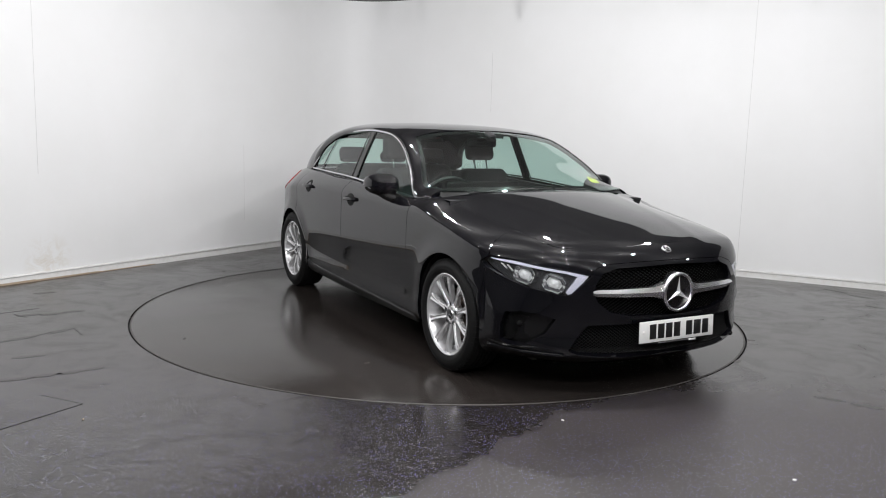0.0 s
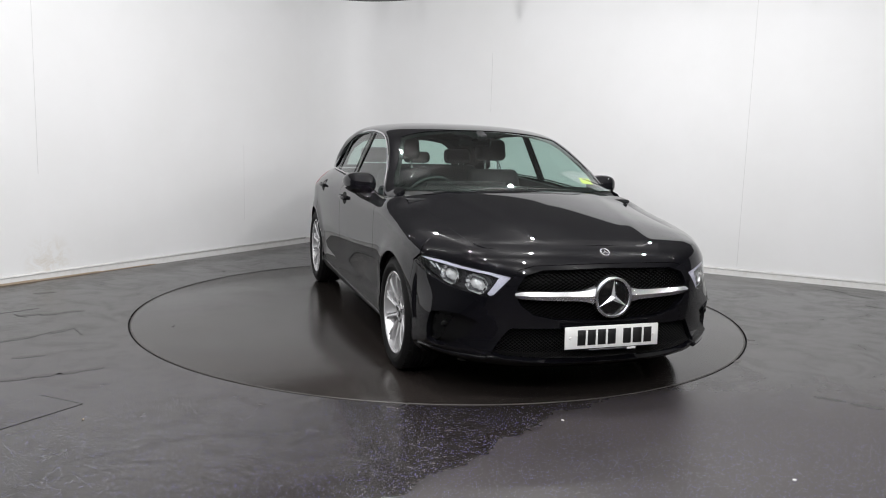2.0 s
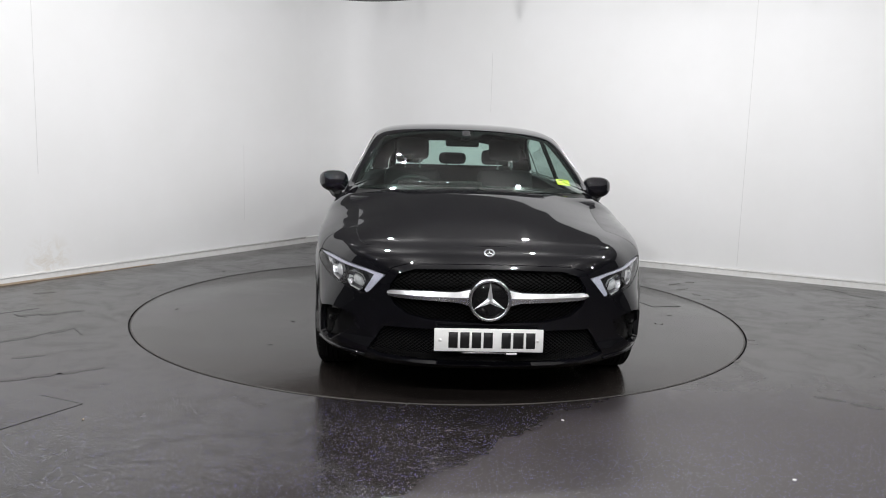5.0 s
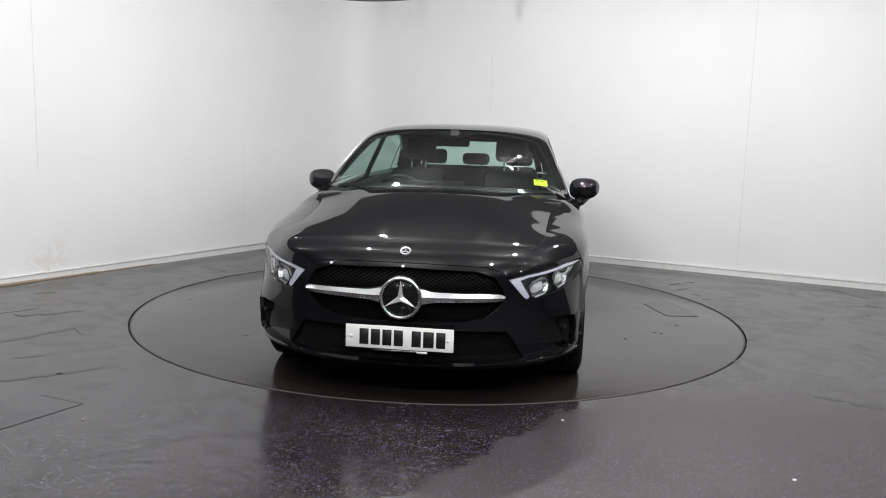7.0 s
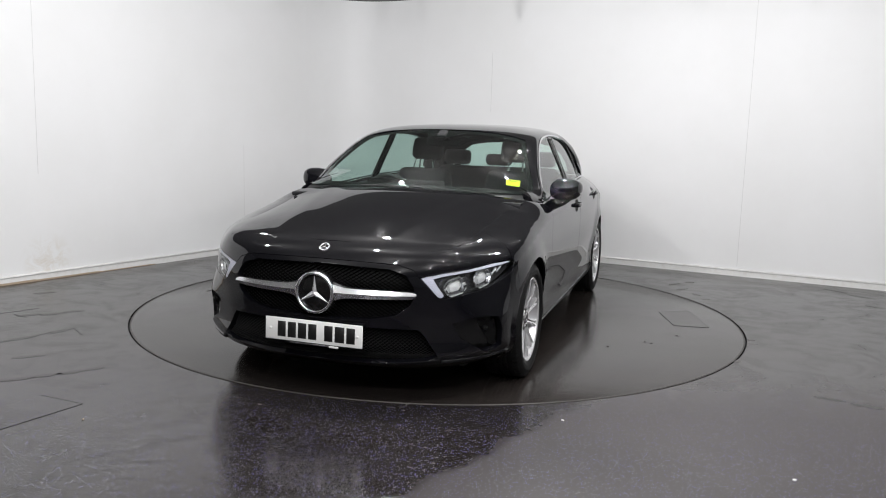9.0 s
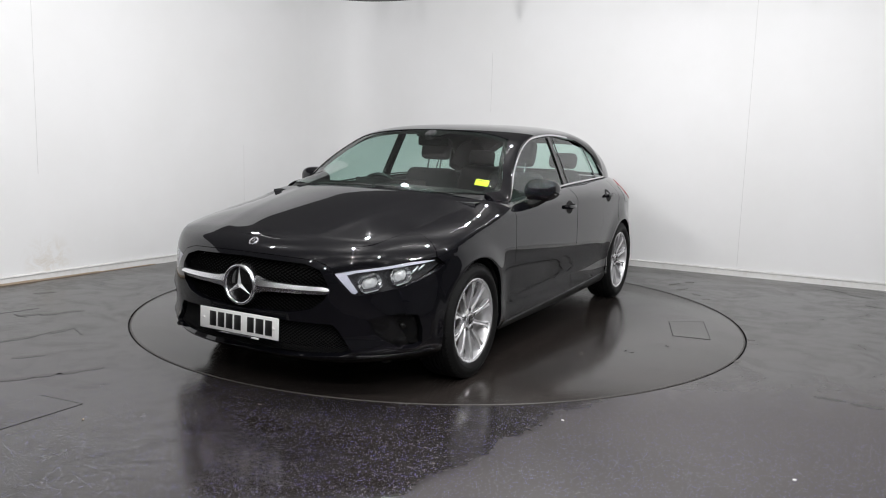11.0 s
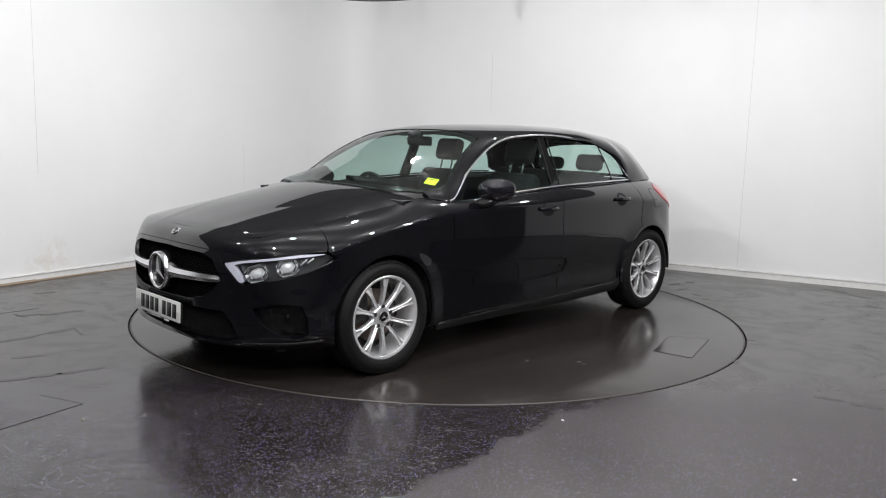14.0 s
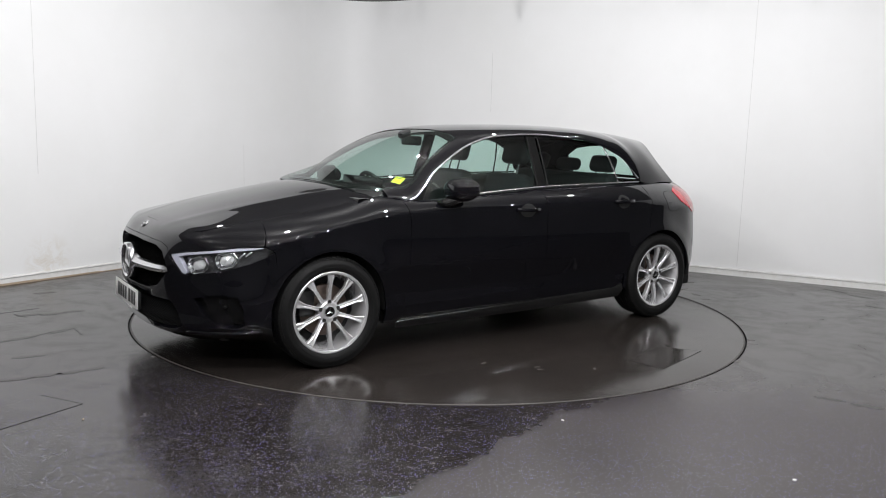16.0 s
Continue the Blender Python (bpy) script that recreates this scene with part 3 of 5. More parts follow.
_wf = smooth([0, sx(1.95), sx(1.62), sx(1.4), S_END], [1, 1, .25, 0, 0])
_wr = smooth([0, sx(-1.4), sx(-1.8), S_END], [0, 0, 1, 1])
_hp = smooth(_k, [1.6, 1.7, 2.0, 2.2, 2.2, 1.9, 1.6, 1.4, 1.25, 1.6, 2.0])


CORNER_S = sx(1.865)
_bulge = smooth([0.1, 0.19, 0.23, 0.29, 0.36, 0.42, 0.48, 0.54, 0.60, 0.66, 0.9], [0, 0, .2, .8, 1, .94, .68, .36, .13, .02, 0])


def SIDE(s, b):
    """The lower body: s along the plan (left of the nose positive), b the nominal height."""
    s, b = np.asarray(s, float), np.asarray(b, float)
    sg, a = np.sign(s), np.clip(np.abs(s), 0, S_END)
    sg = np.where(sg == 0, 1, sg)
    e = 0.002
    tx, ty = _bx(a + e) - _bx(a - e), _by(a + e) - _by(a - e)
    ln = np.hypot(tx, ty) + 1e-9
    nx, ny = -ty / ln * -1, tx / ln * -1
    x0, y0 = _bx(a), _by(a)
    zs, zt = _shoulder(a), _ez(a)
    low = np.minimum(b, zs)
    f, r = np.clip(_wf(a), 0, 1), np.clip(_wr(a), 0, 1)
    off = _front(low) * f + _rear(low) * r + _side(low) * np.clip(1 - f - r, 0, 1)
    # slight flares round the wheels
    for ax in (AXLE, -AXLE):
        d = np.hypot(x0 - ax, low - 0.315)
        off = off + 0.016 * np.exp(-((d - ARCH_R) / 0.07) ** 2) * (x0 < 1.72)
    # fuller bumper corners round the side intakes
    off = off + 0.056 * np.exp(-((a - CORNER_S) / 0.17) ** 2) * _bulge(low)
    px, py = x0 + nx * off, y0 + ny * off
    w = np.clip((b - zs) / (zt - zs), 0, 1.05)
    h = np.sign(w) * np.abs(w) ** _hp(a)
    px = px + (_ex(a) - px) * np.where(w > 0, h, 0)
    py = py + (_ey(a) - py) * np.where(w > 0, h, 0)
    z = np.where(b > zs, zs + (zt - zs) * (1 - np.clip(1 - w, -0.05, 1) * np.abs(np.clip(1 - w, -0.05, 1)) ** 0.25), b)
    return np.stack([px, py * sg, z], -1)


_zc = smooth([1.0, 1.2, 1.48, 1.78, 1.95, 2.04, 2.095, 2.2], [1.006, .988, .940, .874, .829, .804, .787, .74])
_ye = smooth([.9, 1.0, 1.23, 1.56, 1.88, 2.03, 2.2], [.758, .738, .69, .665, .648, .604, .54])
_ze = smooth([.9, 1.0, 1.23, 1.56, 1.88, 2.03, 2.2], [.946, .950, .903, .849, .801, .772, .71])


def HOOD(x, y):
    x, y = np.asarray(x, float), np.asarray(y, float)
    r = np.clip(np.abs(y) / _ye(x), 0, 1.1)
    crease = 0.0025 * np.exp(-((np.abs(y) - (0.30 + 0.19 * (2.1 - x))) / 0.05) ** 2)
    z = _ze(x) + (_zc(x) - _ze(x)) * (1 - r ** 2.3) + crease
    return np.stack([x, y, z], -1)


_tx = [1.3, 1.15, 1.0, .9, .826, .603, .486, .343, .158, -.054, -.312, -.566, -.834, -1.025, -1.158, -1.234, -1.3, -1.5, -1.7]
_ty = smooth(_tx, [.73, .742, .765, .785, .806, .732, .700, .666, .639, .627, .623, .624, .632, .652, .681, .713, .711, .676, .60])
_tz = smooth(_tx, [.88, .905, .94, .938, .921, 1.086, 1.158, 1.232, 1.293, 1.319, 1.329, 1.319, 1.293, 1.232, 1.148, 1.035, 1.006, 1.005, 1.0])
_tc = smooth([1.3, 1.13, .95, .6, .3, .1, -.2, -.6, -1.0, -1.4, -1.7], [.90, .996, 1.083, 1.246, 1.352, 1.384, 1.403, 1.41, 1.402, 1.373, 1.33])
_bz = smooth([.9, .826, .28, -.28, -.72, -1.24, -1.3], [.92, .914, .955, .989, 1.001, 1.011, 1.012])
_by2 = smooth([.9, .826, .28, -.28, -.72, -1.24, -1.3], [.81, .808, .791, .775, .757, .727, .722])


def UPPER(x, b):
    """Windscreen, pillars and roof: b from -1 at the right window line to 1 at the left one."""
    x, b = np.asarray(x, float), np.asarray(b, float)
    r = np.sin(np.clip(b, -1.02, 1.02) * math.pi / 2)
    yt, zt, zc = _ty(x), _tz(x), _tc(x)
    n = 1.7 + 0.7 * np.clip((0.75 - x) / 0.45, 0, 1)
    z = zt + (zc - zt) * np.maximum(1 - np.abs(r) ** n, 0) ** (1 / n)
    k = np.clip((-1.2 - x) / 0.5, 0, 1)
    end = -1.84 + 0.44 * r * r - (0.16 + 0.22 * r * r) * np.clip((1.30 - z) / 0.30, 0, 1)
    xx = np.where(k > 0, -1.2 + k * (end + 1.2), x)
    return np.stack([xx, yt * r, z], -1)


def GLAZING(x, w):
    """The left side windows, leaning in: w from 0 at the belt to 1 at the upper line."""
    x, w = np.asarray(x, float), np.asarray(w, float)
    w = w / 0.4
    # one plane-like surface for all x: height between two fixed levels
    z = 0.9 + w * 0.45
    lean = smooth([.9, 1.0, 1.1, 1.2, 1.33], [.812, .772, .728, .682, .622])
    taper = smooth([.9, -.3, -.72, -1.24, -1.4], [0, 0, .012, .040, .050])
    return np.stack([x, lean(z) - 0.012 - taper(x) * np.clip(1.35 - 0.35 * w, .5, 1), z], -1)


def mirror(surf):
    """The same surface on the car's right side, its a axis turned so that it still faces out."""
    return lambda a, b: surf(-a, b) * np.array([1.0, -1.0, 1.0])


def flipped(loop):
    return [(-a, b) for a, b in loop]


def arc_pts(cx, cz, r, a0, a1, n=22):
    """Points round a wheel arch, in way along the plan and height."""
    return [(sx(cx + r * math.cos(radians(a0 + (a1 - a0) * i / (n - 1)))), cz + r * math.sin(radians(a0 + (a1 - a0) * i / (n - 1)))) for i in range(n)]


def top_run(a, b, n=16, drop=0.0):
    return [(a + (b - a) * i / (n - 1), float(_ez(abs(a + (b - a) * i / (n - 1)))) - drop) for i in range(n)]


GAP = 0.0022
NOSE_END = 1.70
LAMP_OUT = [(sy(.50), .632), (sy(.535), .60), (sy(.580), .548), (sy(.60), .541), (sy(.66), .551), (sx(1.93), .575), (sx(1.82), .610), (sx(1.74), .645), (sx(1.695), .674),
            (sx(1.75), .700), (sx(1.86), .69), (sx(1.98), .672), (sy(.60), .655)]


def both(fn):
    fn("l", lambda s: s, lambda l: l)
    fn("r", mirror, flipped)


def build_body(car):
    grille = [(sy(-.475), .60), (sy(-.44), .645), (sy(-.36), .668), (sy(0), .676), (sy(.36), .668), (sy(.44), .645), (sy(.475), .60), (sy(.485), .56), (sy(.46), .51), (sy(.40), .462),
              (sy(.28), .436), (sy(0), .428), (sy(-.28), .436), (sy(-.40), .462), (sy(-.46), .51), (sy(-.485), .56)]
    intake = [(sy(-.50), .395), (sy(-.53), .36), (sy(-.585), .262), (sy(-.54), .240), (sy(-.3), .218), (sy(0), .213), (sy(.3), .218), (sy(.54), .240), (sy(.585), .262), (sy(.53), .36), (sy(.50), .395), (sy(0), .40)]
    pocket = [(sy(.635), .42), (sy(.70), .445), (sx(1.93), .452), (sx(1.86), .44), (sx(1.835), .37), (sx(1.832), .29), (sx(1.87), .268), (sx(1.93), .272), (sy(.67), .345)]
    left_edge = [(sx(1.685), .60)] + arc_pts(AXLE, 0.315, ARCH_R, 33, -21, 14)
    crest = [(sy(.47), .665), (sy(.40), .684), (sy(.2), .690)]
    top = crest + [(0, .692)] + flipped(crest)[::-1]
    flank = LAMP_OUT[:9] + left_edge
    outline = top + flipped(flank) + [(-sx(1.70), .175), (sy(-.6), .172), (sy(-.05), .172), (sy(.05), .172), (sy(.6), .172), (sx(1.70), .175)] + flank[::-1]
    holes = [grille, intake, pocket, flipped(pocket)[::-1]]
    bumper = panel("front_bumper", SIDE, outline, PAINT, car, holes, step=0.025, depth=0.03, label="gloss black front bumper with grille openings")

    # the nose panel turns down from the bonnet to the lamps and the grille
    brow = [(0, .6955), (sy(.2), .6935), (sy(.40), .6875), (sy(.47), .669), (sy(.50), .637), (sy(.60), .6585), (sx(1.98), .6755), (sx(1.86), .6935), (sx(1.745), .7045)]
    crown = top_run(sx(NOSE_END), 0, 24)
    seam_a = np.concatenate([-np.linspace(0, sx(NOSE_END), 60)[::-1], np.linspace(0, sx(NOSE_END), 60)])
    seam_z = _ez(np.abs(seam_a))
    seam = SIDE(seam_a, seam_z)
    seam_n = normals_of(SIDE, seam_a, seam_z - .006) + normals_of(HOOD, seam[:, 0], seam[:, 1])
    fold = (seam, seam_n / np.linalg.norm(seam_n, axis=1)[:, None], 0.085)
    panel("nose_panel", SIDE, crown[:-1] + flipped(crown)[::-1] + flipped(brow)[::-1] + brow[1:], PAINT, car, step=0.018, depth=0.02, label="gloss black nose panel above the grille", soften=fold)

    def sides(tag, m, fl):
        P = m(SIDE)
        front = [(sx(NOSE_END) + GAP, float(_ez(sx(NOSE_END)))), (sx(1.74) + GAP, .704), (sx(1.692) + GAP, .676), (sx(1.685) + GAP, .60)]
        arch = arc_pts(AXLE, 0.315, ARCH_R, 33, 196, 40)
        back = [(sx(.93), .20), (sx(.90), .24), (sx(.862), .45), (sx(.857), .70), (sx(.862), .82), (sx(.885), .93)]
        topf = top_run(sx(.885), sx(NOSE_END) + GAP, 22)
        panel("front_wing", P, fl(front + arch + back[0:] + topf[1:-1]), PAINT, car, step=0.022, label="gloss black front wing")
        # doors
        dl = [(sx(.857) + GAP * 2, .70), (sx(.862) + GAP * 2, .45), (sx(.90) + GAP * 2, .245), (sx(.92), .225)]
        g = GAP * 3
        fd = [(sx(.885) + g, .925), (sx(.862) + g, .82)] + dl + [(sx(-.17), .248), (sx(-.19), .30), (sx(-.207), .6), (sx(-.20), .9)] + top_run(sx(-.195), sx(.88) + g, 24)
        door = panel("front_door", P, fl(fd), PAINT, car, step=0.03, label="gloss black front door")
        ra = arc_pts(-AXLE, 0.315, ARCH_R + 0.03, 8, 68, 14)
        rd = [(sx(-.195) + g, .984), (sx(-.20) + g, .9), (sx(-.207) + g, .6), (sx(-.19) + g, .30), (sx(-.175) + g, .249), (sx(-.90), .268), (sx(-.965), .30)] + ra \
            + [(sx(-1.22), .72), (sx(-1.245), .85), (sx(-1.235), .95)] + top_run(sx(-1.23), sx(-.20) + g, 24)
        rear_door = panel("rear_door", P, fl(rd), PAINT, car, step=0.03, label="gloss black rear door")
        sill = [(sx(.93), .20), (sx(.93), .222), (sx(.90), .240), (sx(-.90), .263), (sx(-.97), .29), (sx(-.985), .25), (sx(-.97), .19), (sx(0), .165), (sx(.9), .165)]
        panel("sill", P, fl(sill), PLASTIC, car, step=0.05, label="dark sill below the doors")
        qa = arc_pts(-AXLE, 0.315, ARCH_R + 0.03, 8, 68, 14)
        q = [(sx(-1.23) + g, 1.006), (sx(-1.235) + g, .95), (sx(-1.245) + g, .85), (sx(-1.22) + g, .72)] + [(a + g, b) for a, b in qa[::-1]] \
            + [(sx(-.985), .26)] + arc_pts(-AXLE, 0.315, ARCH_R, -12, 190, 44) + [(sx(-1.73), .25), (sx(-1.80), .5), (sx(-1.86), .62), (sx(-1.86), .97)] + top_run(sx(-1.80), sx(-1.23) + g, 16)
        panel("rear_wing", P, fl(q), PAINT, car, step=0.028, label="gloss black rear wing")
        # tail lamp
        tl = [(sx(-1.60), .93), (sx(-1.64), .86), (sx(-1.82), .78), (sx(-1.97), .77), (sx(-1.98), .86), (sx(-1.88), .93), (sx(-1.70), .965)]
        panel("tail_lamp", P, fl(tl), REDLENS, car, step=0.04, depth=0.02, lift=0.004, label="red wraparound tail lamp")
    both(sides)
    fl = [(sx(-1.50) + .075 * math.copysign(abs(math.cos(t)) ** .6, math.cos(t)), .865 + .062 * math.copysign(abs(math.sin(t)) ** .6, math.sin(t))) for t in np.linspace(0, 2 * math.pi, 28, endpoint=False)]
    panel("flap_joint", SIDE, [(sx(-1.50) + (a - sx(-1.50)) * 1.05, .865 + (b - .865) * 1.06) for a, b in fl], GAPDARK, car, step=0.04, depth=0.001, lift=0.0006, label="dark joint round the fuel flap")
    panel("fuel_flap", SIDE, fl, PAINT, car, step=0.04, depth=0.001, lift=0.0016, label="gloss black fuel flap")
    rear = [(sx(-1.73) + .004, .25), (sx(-1.80) + .004, .5), (sx(-1.865) + .004, .62)]
    # rear bumper and tailgate run over the tail's middle: the plan goes on past the centre
    def TAIL(a, b):
        a = np.asarray(a, float)
        return SIDE(np.where(a > S_END, -(2 * S_END - a), a), b)
    two = lambda l: l + [(2 * S_END - a, b) for a, b in l[::-1]]
    panel("rear_bumper", TAIL, two(rear) + [(2 * S_END - sx(-1.75), .175), (S_END, .19), (sx(-1.75), .175)], PAINT, car, step=0.05, label="gloss black rear bumper")
    panel("tailgate", TAIL, two([(sx(-1.87), .625), (sx(-1.87), .98)]), PAINT, car, step=0.05, label="gloss black tailgate")

    # bonnet with a turned edge
    hood = [(1.03 + 0.085 * (1 - (y / .74) ** 2), y) for y in np.linspace(-.735, .735, 17)]
    rail = [(x, float(_ye(x)) - GAP) for x in np.linspace(1.06, NOSE_END, 14)]
    brink = [(float(_ex(a)), float(_ey(a))) for a in np.linspace(sx(NOSE_END), 0, 30)]
    hood += rail + brink + [(x, -y) for x, y in brink[-2::-1]] + [(x, -y) for x, y in rail[::-1]]
    panel("bonnet", HOOD, hood, PAINT, car, step=0.026, depth=0.02, label="gloss black bonnet with soft creases", soften=fold)

    # scuttle: black plastic between the bonnet's rear edge and the screen
    vs, fs = [], []
    for k, v in enumerate(np.linspace(-.745, .745, 31)):
        y = v / .745 * .735
        hx = 1.03 + 0.085 * (1 - (y / .74) ** 2)
        a = HOOD(np.array([hx]), np.array([y]))[0] - np.array([-.012, 0, .014])
        b = UPPER(np.array([.963 + 0.185 * (1 - (v / .745) ** 2)]), np.array([v]))[0] - np.array([.01, 0, .012])
        for u in (0, .35, .7, 1):
            p = a * (1 - u) + b * u
            vs.append((p[0], p[1], p[2] - .010 * math.sin(math.pi * u)))
        if k:
            o = 4 * k
            fs += [(o - 4 + j, o + j, o + j + 1, o - 3 + j) for j in range(3)]
    part("scuttle", (vs, [], fs), PLASTIC, car, "black plastic scuttle below the windscreen")

    # pillars, roof, screen
    WB = smooth([1.2, 1.0, .6, .345, .30], [.745, .735, .72, .66, .645])
    left = [(x, float(WB(x))) for x in np.linspace(.965, .345, 16)]
    head = [(.345 - 0.06 * (1 - (b / .66) ** 2), b) for b in np.linspace(.63, -.63, 17)]
    base = [(.965 + 0.185 * (1 - (b / .745) ** 2), b) for b in np.linspace(-.735, .735, 17)]
    screen = panel("windscreen", UPPER, left + head + [(x, -b) for x, b in left[::-1]] + base[1:-1], GLASS, car, step=0.05, depth=0.001, lift=-0.004, label="large tinted windscreen")
    # black border of the screen, top band with the sensor patch
    band = [(.345 - 0.06 * (1 - (b / .66) ** 2), b) for b in np.linspace(-.63, .63, 17)] + [(.395, .655), (.352, .3), (.34, .12), (.43, .075), (.43, -.075), (.34, -.12), (.352, -.3), (.395, -.655)]
    panel("screen_band", UPPER, band, GLOSSBLACK, car, step=0.05, depth=0.002, lift=-0.006, label="black shaded band of the windscreen")
    # black printed edges of the screen
    for sg in (1, -1):
        xs = np.linspace(.96, .36, 14)
        edge = [(x, sg * (float(WB(x)) - .002)) for x in xs] + [(x, sg * (float(WB(x)) - .052)) for x in xs[::-1]]
        panel("screen_edge", UPPER, edge, GLOSSBLACK, car, step=0.04, depth=0.001, lift=-0.007, label="black printed edge of the windscreen")
    foot = [(.965 + 0.185 * (1 - (b / .745) ** 2) - .002, b) for b in np.linspace(-.72, .72, 17)] + [(.915 + 0.165 * (1 - (b / .745) ** 2), b) for b in np.linspace(.71, -.71, 17)]
    panel("screen_foot", UPPER, foot, GLOSSBLACK, car, step=0.04, depth=0.001, lift=-0.007, label="black printed foot of the windscreen")
    for sg in (1, -1):
        pil = [(x, sg * b) for x, b in [(.955, .985), (.90, .993), (.826, .998)] + [(x, .998) for x in np.linspace(.75, .20, 14)] + [(.20, .66), (.33, .655)] + [(x, float(WB(x)) + .004) for x in np.linspace(.345, .955, 16)]]
        panel("windscreen_pillar", UPPER, pil if sg > 0 else pil[::-1], PAINT, car, step=0.04, depth=0.03, label="gloss black windscreen pillar")
    rim = lambda sg: [(x, sg * .998) for x in np.linspace(.197, -1.70, 40)]
    roof = rim(1) + [(-1.70, b) for b in np.linspace(.95, -.95, 20)] + rim(-1)[::-1] + [(.197, -.66), (.325, -.652)] + [(.338 - 0.06 * (1 - (b / .66) ** 2), b) for b in np.linspace(-.63, .63, 17)] + [(.325, .652), (.197, .66)]
    panel("roof", UPPER, roof, PAINT, car, step=0.045, depth=0.02, label="gloss black roof and rear pillars")

    # rear window in the slanted opening
    def REARWIN(a, b):
        a, b = np.asarray(a, float), np.asarray(b, float)
        x = -1.812 + 0.44 * (a / .60) ** 2 - (0.16 + 0.22 * (a / .60) ** 2) * np.clip((1.30 - b) / 0.30, 0, 1)
        return np.stack([x, -a, b], -1)
    rw = [(-.58, 1.0), (.58, 1.0), (.565, 1.10), (.525, 1.19), (.43, 1.262), (.25, 1.30), (0, 1.312), (-.25, 1.30), (-.43, 1.262), (-.525, 1.19), (-.565, 1.10)]
    hole = [(a * .90, 1.15 + (b - 1.15) * .86) for a, b in rw]
    panel("rear_window_frame", REARWIN, rw, PAINT, car, [hole], step=0.05, depth=0.01, label="gloss black frame of the rear window")
    panel("rear_window", REARWIN, hole, GLASS, car, step=0.08, depth=0.001, lift=-0.004, label="tinted rear window")
    def SPOIL(a, b):
        a, b = np.asarray(a, float), np.asarray(b, float)
        top = np.stack([-1.83 + .44 * (a / .615) ** 2 - b, -a, 1.306 - 0.075 * np.abs(a / .6) ** 2.4 - 0.3 * b], -1)
        return top
    sp = [(-.38, -.03), (-.38, .008), (-.30, .03), (0, .045), (.30, .03), (.38, .008), (.38, -.03)]
    panel("roof_spoiler", lambda a, b: SPOIL(-np.asarray(a), b), sp[::-1], PAINT, car, step=0.05, depth=0.025, label="gloss black roof spoiler")
    return bumper


def build_glazing(car):
    def belt(x):
        return (float(_bz(x)) - .9) / .45 * .4
    def top(x):
        return (float(_tz(x)) - .9) / .45 * .4
    def sides(tag, m, fl):
        P = (lambda a, b: GLAZING(-np.asarray(a), b)) if tag == "l" else (lambda a, b: GLAZING(a, b) * np.array([1.0, -1.0, 1.0]))
        fl = (lambda l: [(-a, b) for a, b in l]) if tag == "l" else (lambda l: l)
        wins = [("front_side_window", .80, -.205, GLASS, "tinted front side window"), ("window_pillar", -.207, -.288, GLOSSBLACK, "gloss black pillar between the side windows"),
                ("rear_side_window", -.29, -.99, GLASS, "tinted rear side window"), ("quarter_window", -1.0, -1.235, GLASS, "small tinted quarter window")]
        for name, x0, x1, mat, label in wins:
            xs = np.linspace(x0, x1, max(4, int(abs(x0 - x1) / .04)))
            loop = [(x, belt(x) - .004) for x in xs] + [(x, max(top(x), belt(x) + .002)) for x in xs[::-1]]
            panel(name, P, fl(loop), mat, car, step=0.06, depth=0.001 if mat is GLASS else 0.012, lift=0 if mat is GLASS else 0.003, label=label)
        # divider bars
        sg = 1 if tag == "l" else -1
        def line(pts, width, thick, mat, name, label, lift=0.006):
            p = [GLAZING(np.array([x]), np.array([w]))[0] * np.array([1, sg, 1]) for x, w in pts]
            u = [np.array([0.0, sg * 0.92, 0.39])] * len(p)
            sharp(part(name, sweep(p, u, width, thick, lift=lift), mat, car, label), 50)
        line([(-1.01, belt(-1.01)), (-.99, (belt(-.99) + top(-.97)) / 2), (-.95, top(-.95))], .013, .005, DARKCHROME, "window_divider", "slim dark metal divider bar")
        xs = np.concatenate([np.linspace(.822, -.75, 40), np.linspace(-.8, -1.238, 24)])
        line([(x, top(x) + .003) for x in xs], .014, .006, SATIN, "window_trim", "polished bright trim over the windows", lift=0.012)
        line([(x, belt(x)) for x in np.linspace(.822, -1.238, 30)], .013, .006, SATIN, "belt_trim", "polished bright trim along the belt line", lift=0.010)
        for dx in (-.200, -.294):
            line([(dx, belt(dx)), (dx - .01, (belt(dx) + top(dx)) / 2), (dx - .012, top(dx) - .012)], .012, .004, GLOSSBLACK, "window_seal", "thin black window edge")
    both(sides)


